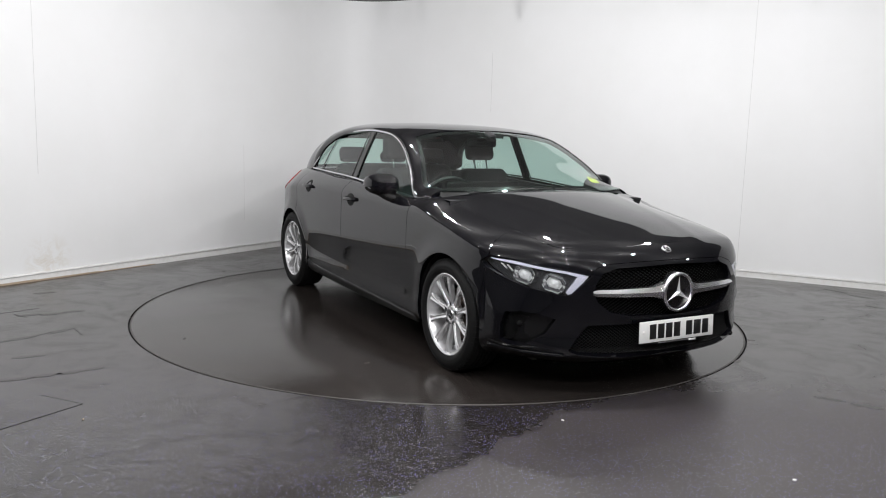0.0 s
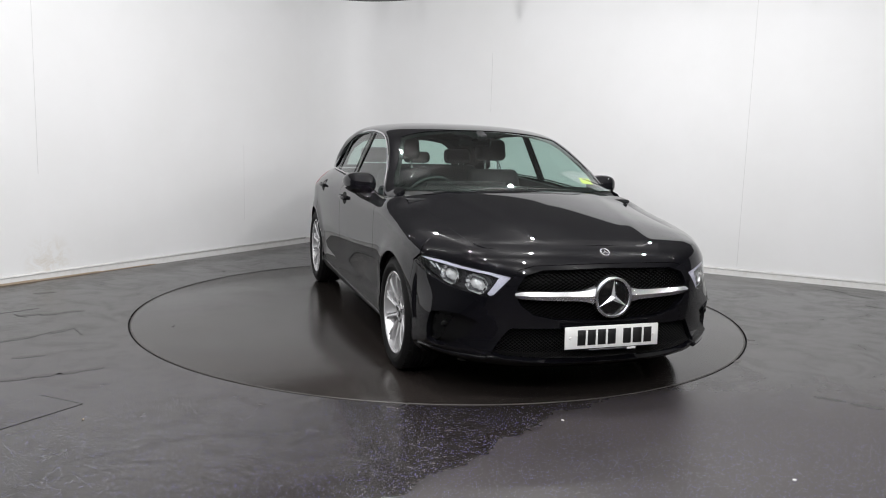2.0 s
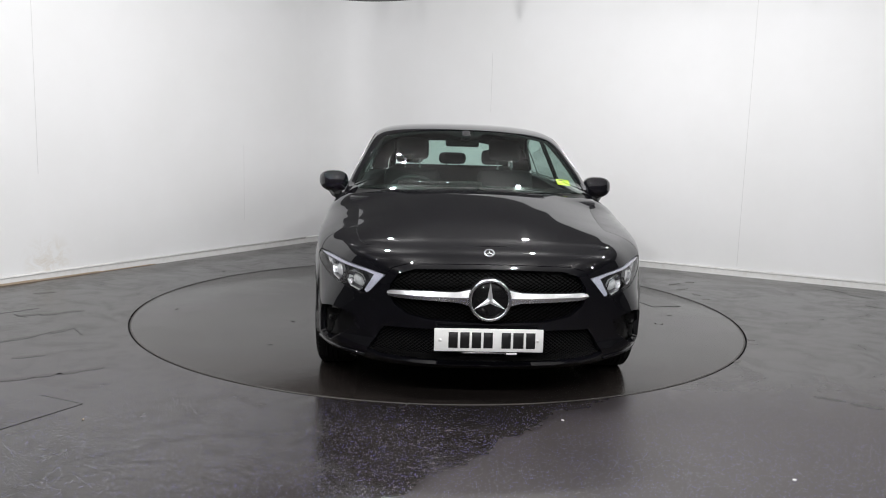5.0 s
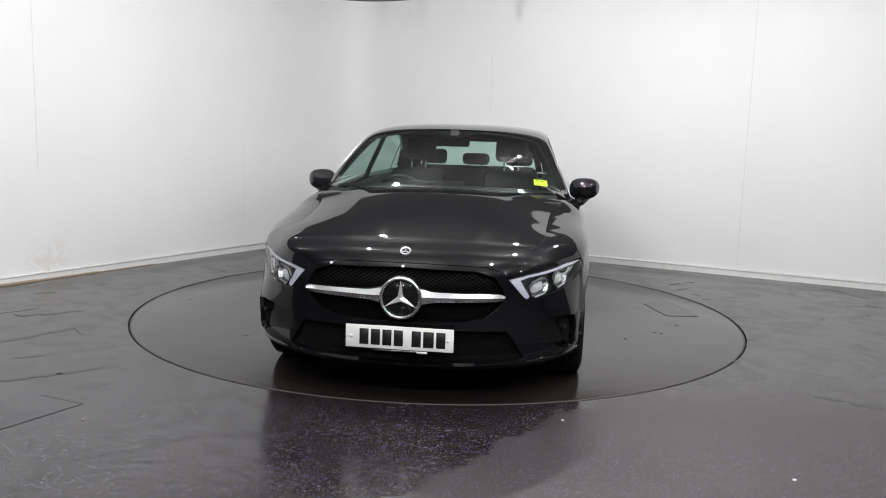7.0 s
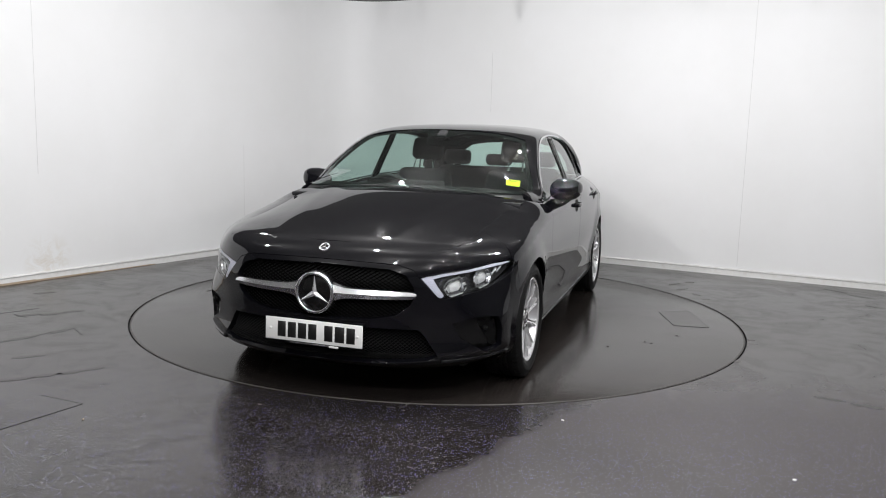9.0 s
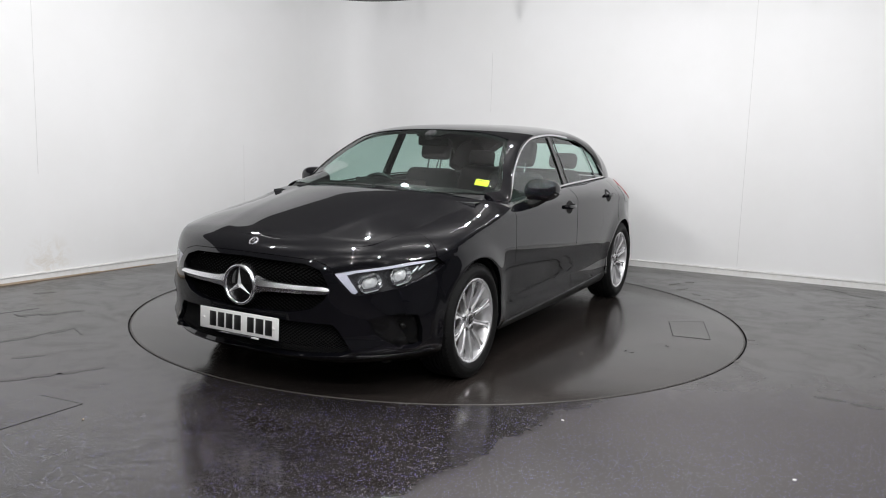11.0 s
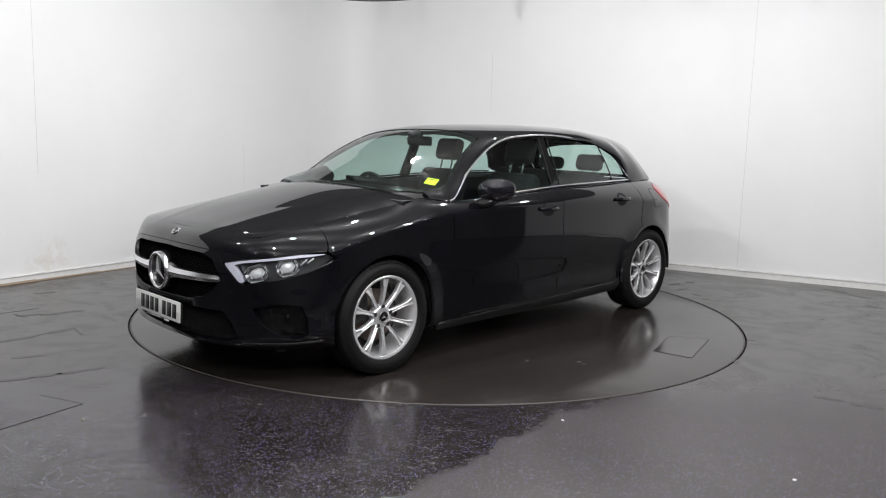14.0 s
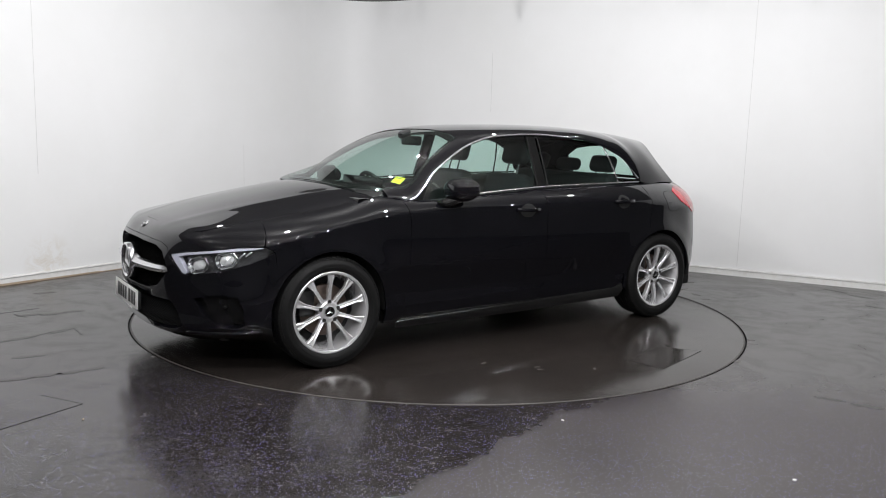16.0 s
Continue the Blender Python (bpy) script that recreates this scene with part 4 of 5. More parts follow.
def wheel_parts(car, x, sg):
    """One wheel, its outer face towards sg * y."""
    w = new("wheel")
    w.parent = car
    w.matrix_basis = pose(x, sg * (WHEEL_Y if x > 0 else WHEEL_Y - .012), WHEEL_R, 0, 0, 0 if sg > 0 else 180)
    R, r = WHEEL_R, 0.228
    prof = [(r, -.085), (r + .02, -.100), (r + .05, -.106), (R - .02, -.098), (R - .006, -.085), (R, -.06)]
    for k in range(-2, 3):
        c = k * .026
        prof += [(R, c - .009), (R, c + .007), (R - .007, c + .009), (R - .007, c + .015)]
    prof = [p for i, p in enumerate(prof) if i < 6 or abs(p[1]) < .07]
    prof += [(R, .062), (R - .006, .086), (R - .018, .098), (R - .030, .103), (r + .055, .107), (r + .045, .109), (r + .025, .105), (r + .006, .096), (r, .085)]
    tyre = sharp(part("tyre", clean(lathe(prof, 72)), RUBBER, w, "black rubber tyre"), 40)
    # shoulder tread blocks
    vs, fs = [], []
    for k in range(64):
        for sd in (1, -1):
            a0, a1 = 2 * math.pi * k / 64, 2 * math.pi * (k + .84) / 64
            o = len(vs)
            for a in (a0, a1):
                for rr, yy in ((R - .006, .062), (R + .0004, .066), (R - .003, .089), (R - .015, .0985), (R - .02, .094)):
                    vs.append((rr * math.cos(a), sd * yy, rr * math.sin(a)))
            fs += [(o + i, o + i + 1, o + 6 + i, o + 5 + i) for i in range(4)] + [tuple(o + i for i in range(5)), tuple(o + 5 + i for i in range(5))]
    tagged(part("tread", clean((vs, [], fs)), RUBBER, tyre, "worn shoulder tread", smooth_shade=False), kind="stuff")
    for rr, yy in ((R - .038, .1055), (r + .03, .1068)):
        part("sidewall_rib", clean(lathe([(rr - .002, yy - .001), (rr, yy + .0012), (rr + .002, yy - .001)], 72)), RUBBER, tyre)
    rim = [(r - .004, -.09), (r + .006, -.088), (r + .006, -.08), (r - .012, -.07), (r - .022, .02), (r - .016, .06), (r - .006, .078), (r + .006, .088), (r + .008, .094), (r + .001, .098), (r - .010, .094), (r - .016, .080), (r - .030, .03), (r - .028, -.07)]
    rim_ob = sharp(part("rim", clean(lathe(rim, 72, closed=True)), ALLOY, w, "silver ten-spoke alloy rim"), 40)
    # spokes: tapered bars, dished towards the hub
    for i in range(10):
        a = 2 * math.pi * (i + .5) / 10
        bm = bmesh.new()
        rings = []
        for k in range(8):
            t = k / 7
            rad = .040 + t * (.212 - .040)
            wd = .0145 - .0035 * math.sin(t * math.pi) + .009 * max(0, t - .72) * 3.5
            yo = .062 + .030 * math.sin(t * math.pi * .5) ** 1.5 - .004 * t
            dp = .030
            rings.append([bm.verts.new((rad, yo - dp, -wd * .8)), bm.verts.new((rad, yo - .003, -wd)), bm.verts.new((rad, yo + .001, -wd * .72)), bm.verts.new((rad, yo - .003, 0)), bm.verts.new((rad, yo + .001, wd * .72)), bm.verts.new((rad, yo - .003, wd)), bm.verts.new((rad, yo - dp, wd * .8))])
        for p, q in zip(rings, rings[1:]):
            for j in range(6):
                bm.faces.new((p[j], p[j + 1], q[j + 1], q[j]))
            bm.faces.new((p[6], p[0], q[0], q[6]))
        bmesh.ops.transform(bm, matrix=Matrix.Rotation(a, 4, "Y"), verts=bm.verts)
        sharp(part("spoke", bm, ALLOY, rim_ob), 22)
    hub = [(.001, .070), (.030, .070), (.033, .066), (.036, .070), (.060, .064), (.066, .052), (.066, .02)]
    part("hub", clean(lathe(hub, 40)), ALLOY, rim_ob)
    cap = part("hub_cap", clean(lathe([(.001, .0745), (.022, .0735), (.0285, .070), (.0285, .066)], 32)), GLOSSBLACK, rim_ob, "black hub cap with a bright ring")
    ring = part("cap_ring", clean(lathe([(.026, .071), (.028, .0748), (.031, .0745), (.0325, .069)], 32)), CHROME, rim_ob)
    for i in range(3):
        bm = bmesh.new()
        a = math.pi / 2 + i * 2 * math.pi / 3
        tip, l, rr = (.025 * math.cos(a), .0748, .025 * math.sin(a)), a + 1.05, a - 1.05
        vs = [bm.verts.new(p) for p in (tip, (.005 * math.cos(l), .0748, .005 * math.sin(l)), (0, .0775, 0), (.005 * math.cos(rr), .0748, .005 * math.sin(rr)))]
        bm.faces.new((vs[0], vs[1], vs[2])), bm.faces.new((vs[0], vs[2], vs[3]))
        part("cap_mark", bm, CHROME, rim_ob, smooth_shade=False)
    for i in range(5):
        a = 2 * math.pi * (i + .25) / 5
        at = (.056 * math.cos(a), 0, .056 * math.sin(a))
        part("bolt_well", clean(lathe([(.0125, .0685), (.011, .0672), (.001, .0668)], 14, at=at)), GAPDARK, rim_ob)
    part("brake_disc", clean(lathe([(.04, .0), (.145, .0), (.148, -.004), (.148, -.022), (.04, -.024)], 48)), DISCMETAL, w, "worn steel brake disc")
    bm = box_bm(.10, .07, .15, (.118, -.005, .05), .02)
    sharp(part("brake_caliper", bm, PLASTIC, w))
    part("wheel_back", clean(lathe([(.001, -.05), (.21, -.05)], 32)), LINER, w)
    return w


def build_wheels(car):
    for x in (AXLE, -AXLE):
        for sg in (1, -1):
            wheel_parts(car, x, sg)
            # inner arch
            vs, fs = [], []
            for i in range(25):
                a = radians(-4 + 188 * i / 24)
                for y in (.855, .50):
                    vs.append((x + (ARCH_R + .012) * math.cos(a), sg * y, .315 + (ARCH_R + .012) * math.sin(a)))
            for i in range(24):
                fs.append((2 * i, 2 * i + 1, 2 * i + 3, 2 * i + 2))
            vs += [(x, sg * .50, .315)]
            c = len(vs) - 1
            fs += [(2 * i + 1, c, 2 * i + 3) for i in range(24)]
            part("arch_liner", (vs, [], fs), LINER, car, "matt black wheel arch liner")


def tri_arm(bm, a, reach, base, x0, x1):
    """One tapered, ridged arm of the round grille mark."""
    u, v = Vector((0, math.cos(a), math.sin(a))), Vector((0, -math.sin(a), math.cos(a)))
    c = bm.verts.new(Vector((x1, 0, 0)))
    tip = bm.verts.new(Vector((x0, 0, 0)) + u * reach)
    l, r = bm.verts.new(Vector((x0, 0, 0)) + v * base + u * base * .6), bm.verts.new(Vector((x0, 0, 0)) - v * base + u * base * .6)
    bm.faces.new((c, tip, l)), bm.faces.new((c, r, tip))


def honeycomb(parent, name, surf, loop, pitch, width, depth, mat, label):
    """A mesh insert of slanting bars, clipped to the opening."""
    lo, hi = np.array(loop).min(0), np.array(loop).max(0)
    vs, fs = [], []
    span = hi - lo
    for sg in (1, -1):
        n = int((span[0] + span[1] * 1.7) / pitch) + 1
        for i in range(n):
            a0 = lo[0] - (span[1] * 1.7 if sg > 0 else 0) + i * pitch
            t = np.linspace(0, 1, int(span[1] / .008) + 2)
            line = np.stack([a0 + sg * t * span[1] * 1.7, lo[1] + t * span[1]], 1)
            ok = inside(loop, line)
            k = 0
            while k < len(t) - 1:
                if ok[k] and ok[k + 1]:
                    j = k
                    while j + 1 < len(t) and ok[j + 1]:
                        j += 1
                    seg = line[k:j + 1:2] if j - k > 2 else line[k:j + 1]
                    p = surf(seg[:, 0], seg[:, 1])
                    q = surf(seg[:, 0] + width, seg[:, 1])
                    nn = normals_of(surf, seg[:, 0], seg[:, 1])
                    base = len(vs)
                    for u, v, w in zip(p, q, nn):
                        m = (u + v) / 2 + w * .004
                        vs += [tuple(u - w * depth), tuple(m), tuple(v - w * depth)]
                    for c in range(len(seg) - 1):
                        o = base + 3 * c
                        fs += [(o, o + 1, o + 4, o + 3), (o + 1, o + 2, o + 5, o + 4)]
                    k = j
                k += 1
    return part(name, (vs, [], fs), mat, parent, label, smooth_shade=False)


def inset(surf, d):
    def at(a, b):
        a, b = np.asarray(a, float), np.asarray(b, float)
        sh = surf(a, b)
        n = normals_of(surf, np.atleast_1d(a), np.atleast_1d(b))
        return sh - n * d
    return at


def build_front(car):
    G = inset(SIDE, 0.045)
    grille = [(sy(-.50), .60), (sy(-.45), .66), (0, .69), (sy(.45), .66), (sy(.50), .60), (sy(.50), .54), (sy(.42), .45), (0, .415), (sy(-.42), .45), (sy(-.50), .54)]
    grl = panel("grille", G, grille, LINER, car, step=0.06, depth=0.004, label="black radiator grille with a fine mesh")
    # rows of small studs
    sharp(honeycomb(grl, "grille_mesh", inset(SIDE, 0.036), grille, .030, .007, .006, GLOSSBLACK, "gloss black lattice"))
    # the bright bar, in two blades, and the round mark
    for sg in (1, -1):
        ys = np.linspace(.09, .488, 14)
        p, wd = [], []
        vs, fs = [], []
        for k, y in enumerate(ys):
            t = k / 13
            s = sg * sy(y)
            c = SIDE(np.array([s]), np.array([.5]))[0]
            x = c[0] + .010 - .012 * t
            zc = .556 + .002 * t
            h = (.030 - .010 * t) if t < .93 else .012
            h = h + .016 * max(0, 1 - t * 6)
            y2 = sg * y
            vs += [(x - .02, y2, zc - h), (x, y2, zc - h * .85), (x + .014, y2, zc + h * .05), (x + .010, y2, zc + h * .25), (x, y2, zc + h * .85), (x - .02, y2, zc + h)]
        for k in range(13):
            for j in range(6):
                a, b = k * 6, k * 6 + 6
                fs.append((a + j, a + (j + 1) % 6, b + (j + 1) % 6, b + j))
        fs.append(tuple(13 * 6 + j for j in range(6)))
        sharp(part("grille_bar", clean((vs, [], fs)), SATIN, grl, "bright silver bar across the grille"), 35)
    cx, cz = 2.232, .548
    mark = part("round_mark", clean(lathe([(.001, .012), (.08, .010), (.088, .0), (.088, -.03)], 48, "X", (cx, 0, cz))), GLOSSBLACK, car, "round black and chrome mark in the grille")
    part("mark_ring", clean(lathe([(.084, .006), (.088, .018), (.095, .022), (.102, .016), (.104, 0), (.104, -.03), (.084, -.03)], 64, "X", (cx, 0, cz), True)), SATIN, mark)
    bm = bmesh.new()
    for i in range(3):
        tri_arm(bm, math.pi / 2 + i * 2 * math.pi / 3, .088, .013, .012, .024)
    bmesh.ops.translate(bm, vec=(cx, 0, cz), verts=bm.verts)
    part("mark_arms", bm, ALLOY, mark, smooth_shade=False)
    # badge on the nose
    c = SIDE(np.array([0.0]), np.array([.745]))[0]
    n = Vector((.62, 0, .78)).normalized()
    turn = n.to_track_quat("Z", "Y").to_matrix().to_4x4()
    bm = clean(lathe([(.019, .001), (.0205, .005), (.0245, .005), (.0265, .002), (.0265, -.006)], 32, "Z"))
    bmesh.ops.transform(bm, matrix=Matrix.Translation(c) @ turn, verts=bm.verts)
    badge = part("nose_badge", bm, SATIN, car, "small round silver badge on the nose")
    bm = clean(lathe([(.001, .001), (.019, .001)], 24, "Z"))
    bmesh.ops.transform(bm, matrix=Matrix.Translation(c) @ turn, verts=bm.verts)
    part("badge_face", bm, GLOSSBLACK, badge, "dark badge face")
    for k in range(3):
        bm = box_bm(.004, .017, .003, (0, .009, .002), .001, 1)
        bmesh.ops.transform(bm, matrix=Matrix.Translation(c) @ turn @ Matrix.Rotation(radians(120 * k), 4, "Z"), verts=bm.verts)
        part("badge_bar", bm, SATIN, badge)
    # number plate with plain bars
    plate = tagged(part("number_plate", box_bm(.006, .52, .111, (0, 0, 0), .003), PLATE, car), "white number plate with plain black bars")
    plate.matrix_basis = pose(2.252, 0, .357, 0, -2, 0)
    y = -.192
    for k, wd in enumerate((.044, .044, .044, .044, 0, .044, .050, .044)):
        if wd:
            bar = part("plate_bar", box_bm(.0012, wd, .076, (.0036, y + wd / 2, 0), .0004, 1), BARBLACK, plate, "plain black bar")
        y += (wd + .0115) if wd else .030
    for sg in (1, -1):
        part("plate_screw", clean(lathe([(.001, .0062), (.007, .0055), (.0085, .003)], 14, "X", (0, sg * .232, 0))), SKIRT, plate)
    sharp(part("plate_backing", box_bm(.02, .50, .10, (-.012, 0, -.004), .006), PLASTIC, plate))
    part("plate_strip", box_bm(.003, .21, .006, (.001, -.02, -.062), .001, 1), SATIN, plate, "thin grey strip under the plate")
    part("plate_tag", box_bm(.003, .05, .010, (.001, .11, -.064), .001, 1), PLATE, plate, "small pale tag under the plate")
    # lower intake
    intake = [(sy(-.52), .41), (sy(-.60), .262), (sy(-.55), .232), (0, .207), (sy(.55), .232), (sy(.60), .262), (sy(.52), .41)]
    low = panel("lower_intake", inset(SIDE, 0.05), intake, LINER, car, step=0.07, depth=0.004, label="black lower air intake with mesh")
    honeycomb(low, "intake_mesh", inset(SIDE, 0.028), intake, .023, .0055, .006, PLASTIC, "black lattice")

    def sides(tag, m, fl):
        P = m(SIDE)
        pocket = [(sy(.615), .43), (sy(.70), .46), (sx(1.93), .466), (sx(1.85), .45), (sx(1.82), .37), (sx(1.82), .28), (sx(1.87), .255), (sx(1.94), .26), (sy(.65), .34)]
        pk = panel("side_intake", m(inset(SIDE, 0.035)), fl(pocket), GLOSSBLACK, car, step=0.05, depth=0.004, label="gloss black side air intake with mesh")
        net = [(sx(1.97), .425), (sx(1.90), .44), (sx(1.86), .43), (sx(1.838), .36), (sx(1.836), .285), (sx(1.87), .275), (sx(1.90), .31)]
        honeycomb(pk, "intake_mesh", inset(SIDE, 0.031), fl(net), .015, .004, .004, PLASTIC, "black lattice")
        sa = sx(1.925) if tag == "l" else -sx(1.925)
        at = inset(SIDE, .016)(np.array([sa]), np.array([.385]))[0]
        bm = clean(lathe([(.001, .008), (.011, .007), (.013, .003), (.013, -.012)], 20, "Z"))
        bmesh.ops.transform(bm, matrix=Matrix.Translation(at) @ Vector(normals_of(SIDE, np.array([sa]), np.array([.385]))[0]).to_track_quat("Z", "Y").to_matrix().to_4x4(), verts=bm.verts)
        part("parking_sensor", bm, GLOSSBLACK, pk, "small round parking sensor")
        # headlamp: bowl, guide, two projector cells, clear cover
        D = inset(SIDE, 0.05)
        bowl = panel("headlamp", m(D), fl(LAMP_OUT), LAMPBASE, car, step=0.04, depth=0.004, label="clear headlamp with white light guide")
        gl = [(sy(.508), .636), (sy(.60), .652), (sx(1.98), .668), (sx(1.86), .686), (sx(1.75), .694), (sx(1.80), .683), (sx(1.98), .659), (sy(.60), .643), (sy(.558), .632), (sy(.603), .557), (sy(.594), .548), (sy(.580), .553), (sy(.54), .603)]
        panel("light_guide", m(inset(SIDE, .006)), fl(gl), DRL, bowl, step=0.02, depth=0.03, label="white L-shaped light guide")
        for s0, z0, w0, h0 in ((sy(.650), .596, .062, .044), (sx(1.922), .628, .060, .042)):
            hexa = [(s0 + w0 * math.cos(t) * 1.05, z0 + h0 * math.sin(t) * 1.05 + .22 * w0 * math.cos(t)) for t in [radians(q) for q in (0, 48, 132, 180, 228, 312)]]
            rows = []
            for scale, deep in ((1.0, .012), (.93, .010), (.72, .030), (.66, .030)):
                pa = np.array([s0 + (a - s0) * scale for a, _ in hexa])
                pb = np.array([z0 + (b - z0) * scale for _, b in hexa])
                rows.append(inset(SIDE, deep)(pa if tag == "l" else -pa, pb))
            vs = [tuple(p) for r in rows for p in r]
            fs = [(6 * k + i, 6 * k + (i + 1) % 6, 6 * k + 6 + (i + 1) % 6, 6 * k + 6 + i) for k in range(3) for i in range(6)]
            part("lamp_cell", clean((vs, [], fs)), DARKCHROME, bowl, "dark chrome lamp cell", smooth_shade=False)
            lens = []
            for scale, deep in ((.92, .012), (.74, .030), (.60, .034), (.42, .020), (.05, .014)):
                tt = np.linspace(0, 2 * math.pi, 8, endpoint=False) + .3
                ct, sn = np.sign(np.cos(tt)) * np.abs(np.cos(tt)) ** .7, np.sign(np.sin(tt)) * np.abs(np.sin(tt)) ** .7
                pa, pb = s0 + w0 * scale * (ct - .25 * sn), z0 + h0 * scale * sn + .30 * w0 * scale * ct
                lens.append(inset(SIDE, deep)(pa if tag == "l" else -pa, pb))
            vs = [tuple(p) for r in lens for p in r]
            fs = [(8 * k + i, 8 * k + (i + 1) % 8, 8 * k + 8 + (i + 1) % 8, 8 * k + 8 + i) for k in range(4) for i in range(8)] + [tuple(32 + i for i in range(8))]
            part("projector_lens", clean((vs, [], fs)), PROJECTOR, bowl, "silvery faceted projector", smooth_shade=False)
        # slim chrome fins towards the outer tip
        for k in range(2):
            aa = np.linspace(sx(1.865 - .03 * k), sx(1.835 - .03 * k), 4)
            bb = np.linspace(.640 + .010 * k, .668 + .006 * k, 4)
            aa = aa if tag == "l" else -aa
            part("lamp_fin", sweep(inset(SIDE, .02)(aa, bb), normals_of(SIDE, aa, bb), .010, .006), LAMPIN, bowl)
        cover = [(a, b) for a, b in LAMP_OUT]
        panel("lamp_cover", P, fl(cover), LENS, bowl, step=0.04, depth=0.001, lift=-0.002, label="clear plastic lamp cover")
    both(sides)
    # bright line under the doors
    for sg in (1, -1):
        xs = np.linspace(.93, -.95, 30)
        aa = np.array([sg * sx(x) for x in xs])
        bb = np.array([.214 + (.93 - x) * .026 for x in xs])
        part("sill_trim", sweep(SIDE(aa, bb), normals_of(SIDE, aa, bb), 0.0035, .003), DARKCHROME, car, "thin bright line along the sill")
    # horizontal blade under each side intake
    for sg in (1, -1):
        aa = np.linspace(sy(.60), sx(1.76), 16)
        bb = .236 + .012 * np.linspace(0, 1, 16)
        part("bumper_blade", sweep(SIDE(sg * aa, bb), normals_of(SIDE, sg * aa, bb), .022, .012), PAINT, car, "gloss black blade under the side intake")


def build_mirrors_handles(car):
    for sg in (1, -1):
        bm = bmesh.new()
        bmesh.ops.create_uvsphere(bm, u_segments=32, v_segments=20, radius=1.0)
        for v in bm.verts:
            x, y, z = v.co
            sq = lambda t, n: math.copysign(abs(t) ** n, t)
            X = .098 * sq(x, .8) if x > 0 else .045 * sq(x, .45)
            Z = (.078 if z > 0 else .066) * sq(z, .75)
            Y = .100 * sq(y, .72)
            Z *= 1 - .16 * max(y, 0)
            Z += .010 * (y if y > 0 else 0)
            v.co = (X - .035 * y * abs(y), Y, Z)
        if sg < 0:
            bmesh.ops.scale(bm, vec=(1, -1, 1), verts=bm.verts)
        bmesh.ops.translate(bm, vec=(.50, sg * .895, .985), verts=bm.verts)
        mir = part("door_mirror", bm, PAINT, car, "gloss black door mirror")
        bm = clean(lathe([(.001, 0), (.6, 0), (.62, -.002)], 32, "X"))
        bmesh.ops.scale(bm, vec=(1, .155, .085), verts=bm.verts)
        bmesh.ops.translate(bm, vec=(.4505, sg * .895, .985), verts=bm.verts)
        part("mirror_glass", bm, CHROME, mir, "mirror glass")
        pts = [(.62, sg * .845, .905), (.58, sg * .875, .915), (.53, sg * .90, .935), (.51, sg * .915, .955)]
        part("mirror_arm", sweep(pts, [(1, 0, .3)] * 4, .06, .035), GLOSSBLACK, mir, "gloss black mirror arm")
        # indicator strip
        pts = [(.592, sg * .86, .965), (.585, sg * .90, .966), (.56, sg * .955, .968), (.515, sg * .99, .97)]
        part("mirror_repeater", sweep(pts, [(1, 0, 0)] * 2 + [(.8, sg * .5, 0), (.4, sg * .9, 0)], .008, .003), LENS, mir, "thin clear lamp strip")
        for hx, hz in ((-.035, .853), (-.935, .884)):
            s = sx(hx)
            c = SIDE(np.array([sg * s]), np.array([hz]))[0]
            # flat matt black oval: the recess's shade is put into its colour
            cup = panel("handle_cup", SIDE, [(sg * (s + .064 * math.cos(t)), hz - .004 + .043 * math.sin(t)) for t in np.linspace(0, 2 * math.pi, 26, endpoint=False)], LINER, car, step=0.03, depth=0.001, lift=0.0012, label="dark recess behind the handle")
            pts = [(c[0] + dx, c[1] + sg * dy, c[2] + .002) for dx, dy in ((.098, .001), (.085, .016), (.05, .024), (0, .027), (-.05, .024), (-.085, .016), (-.098, .001))]
            part("door_handle", sweep(pts, [(0, sg, .15)] * 7, .026, .010), PAINT, car, "gloss black door handle")


def soft_block(sx_, sy_, sz_, at, bevel, turn=None):
    return box_bm(sx_, sy_, sz_, at, bevel, 4, turn)


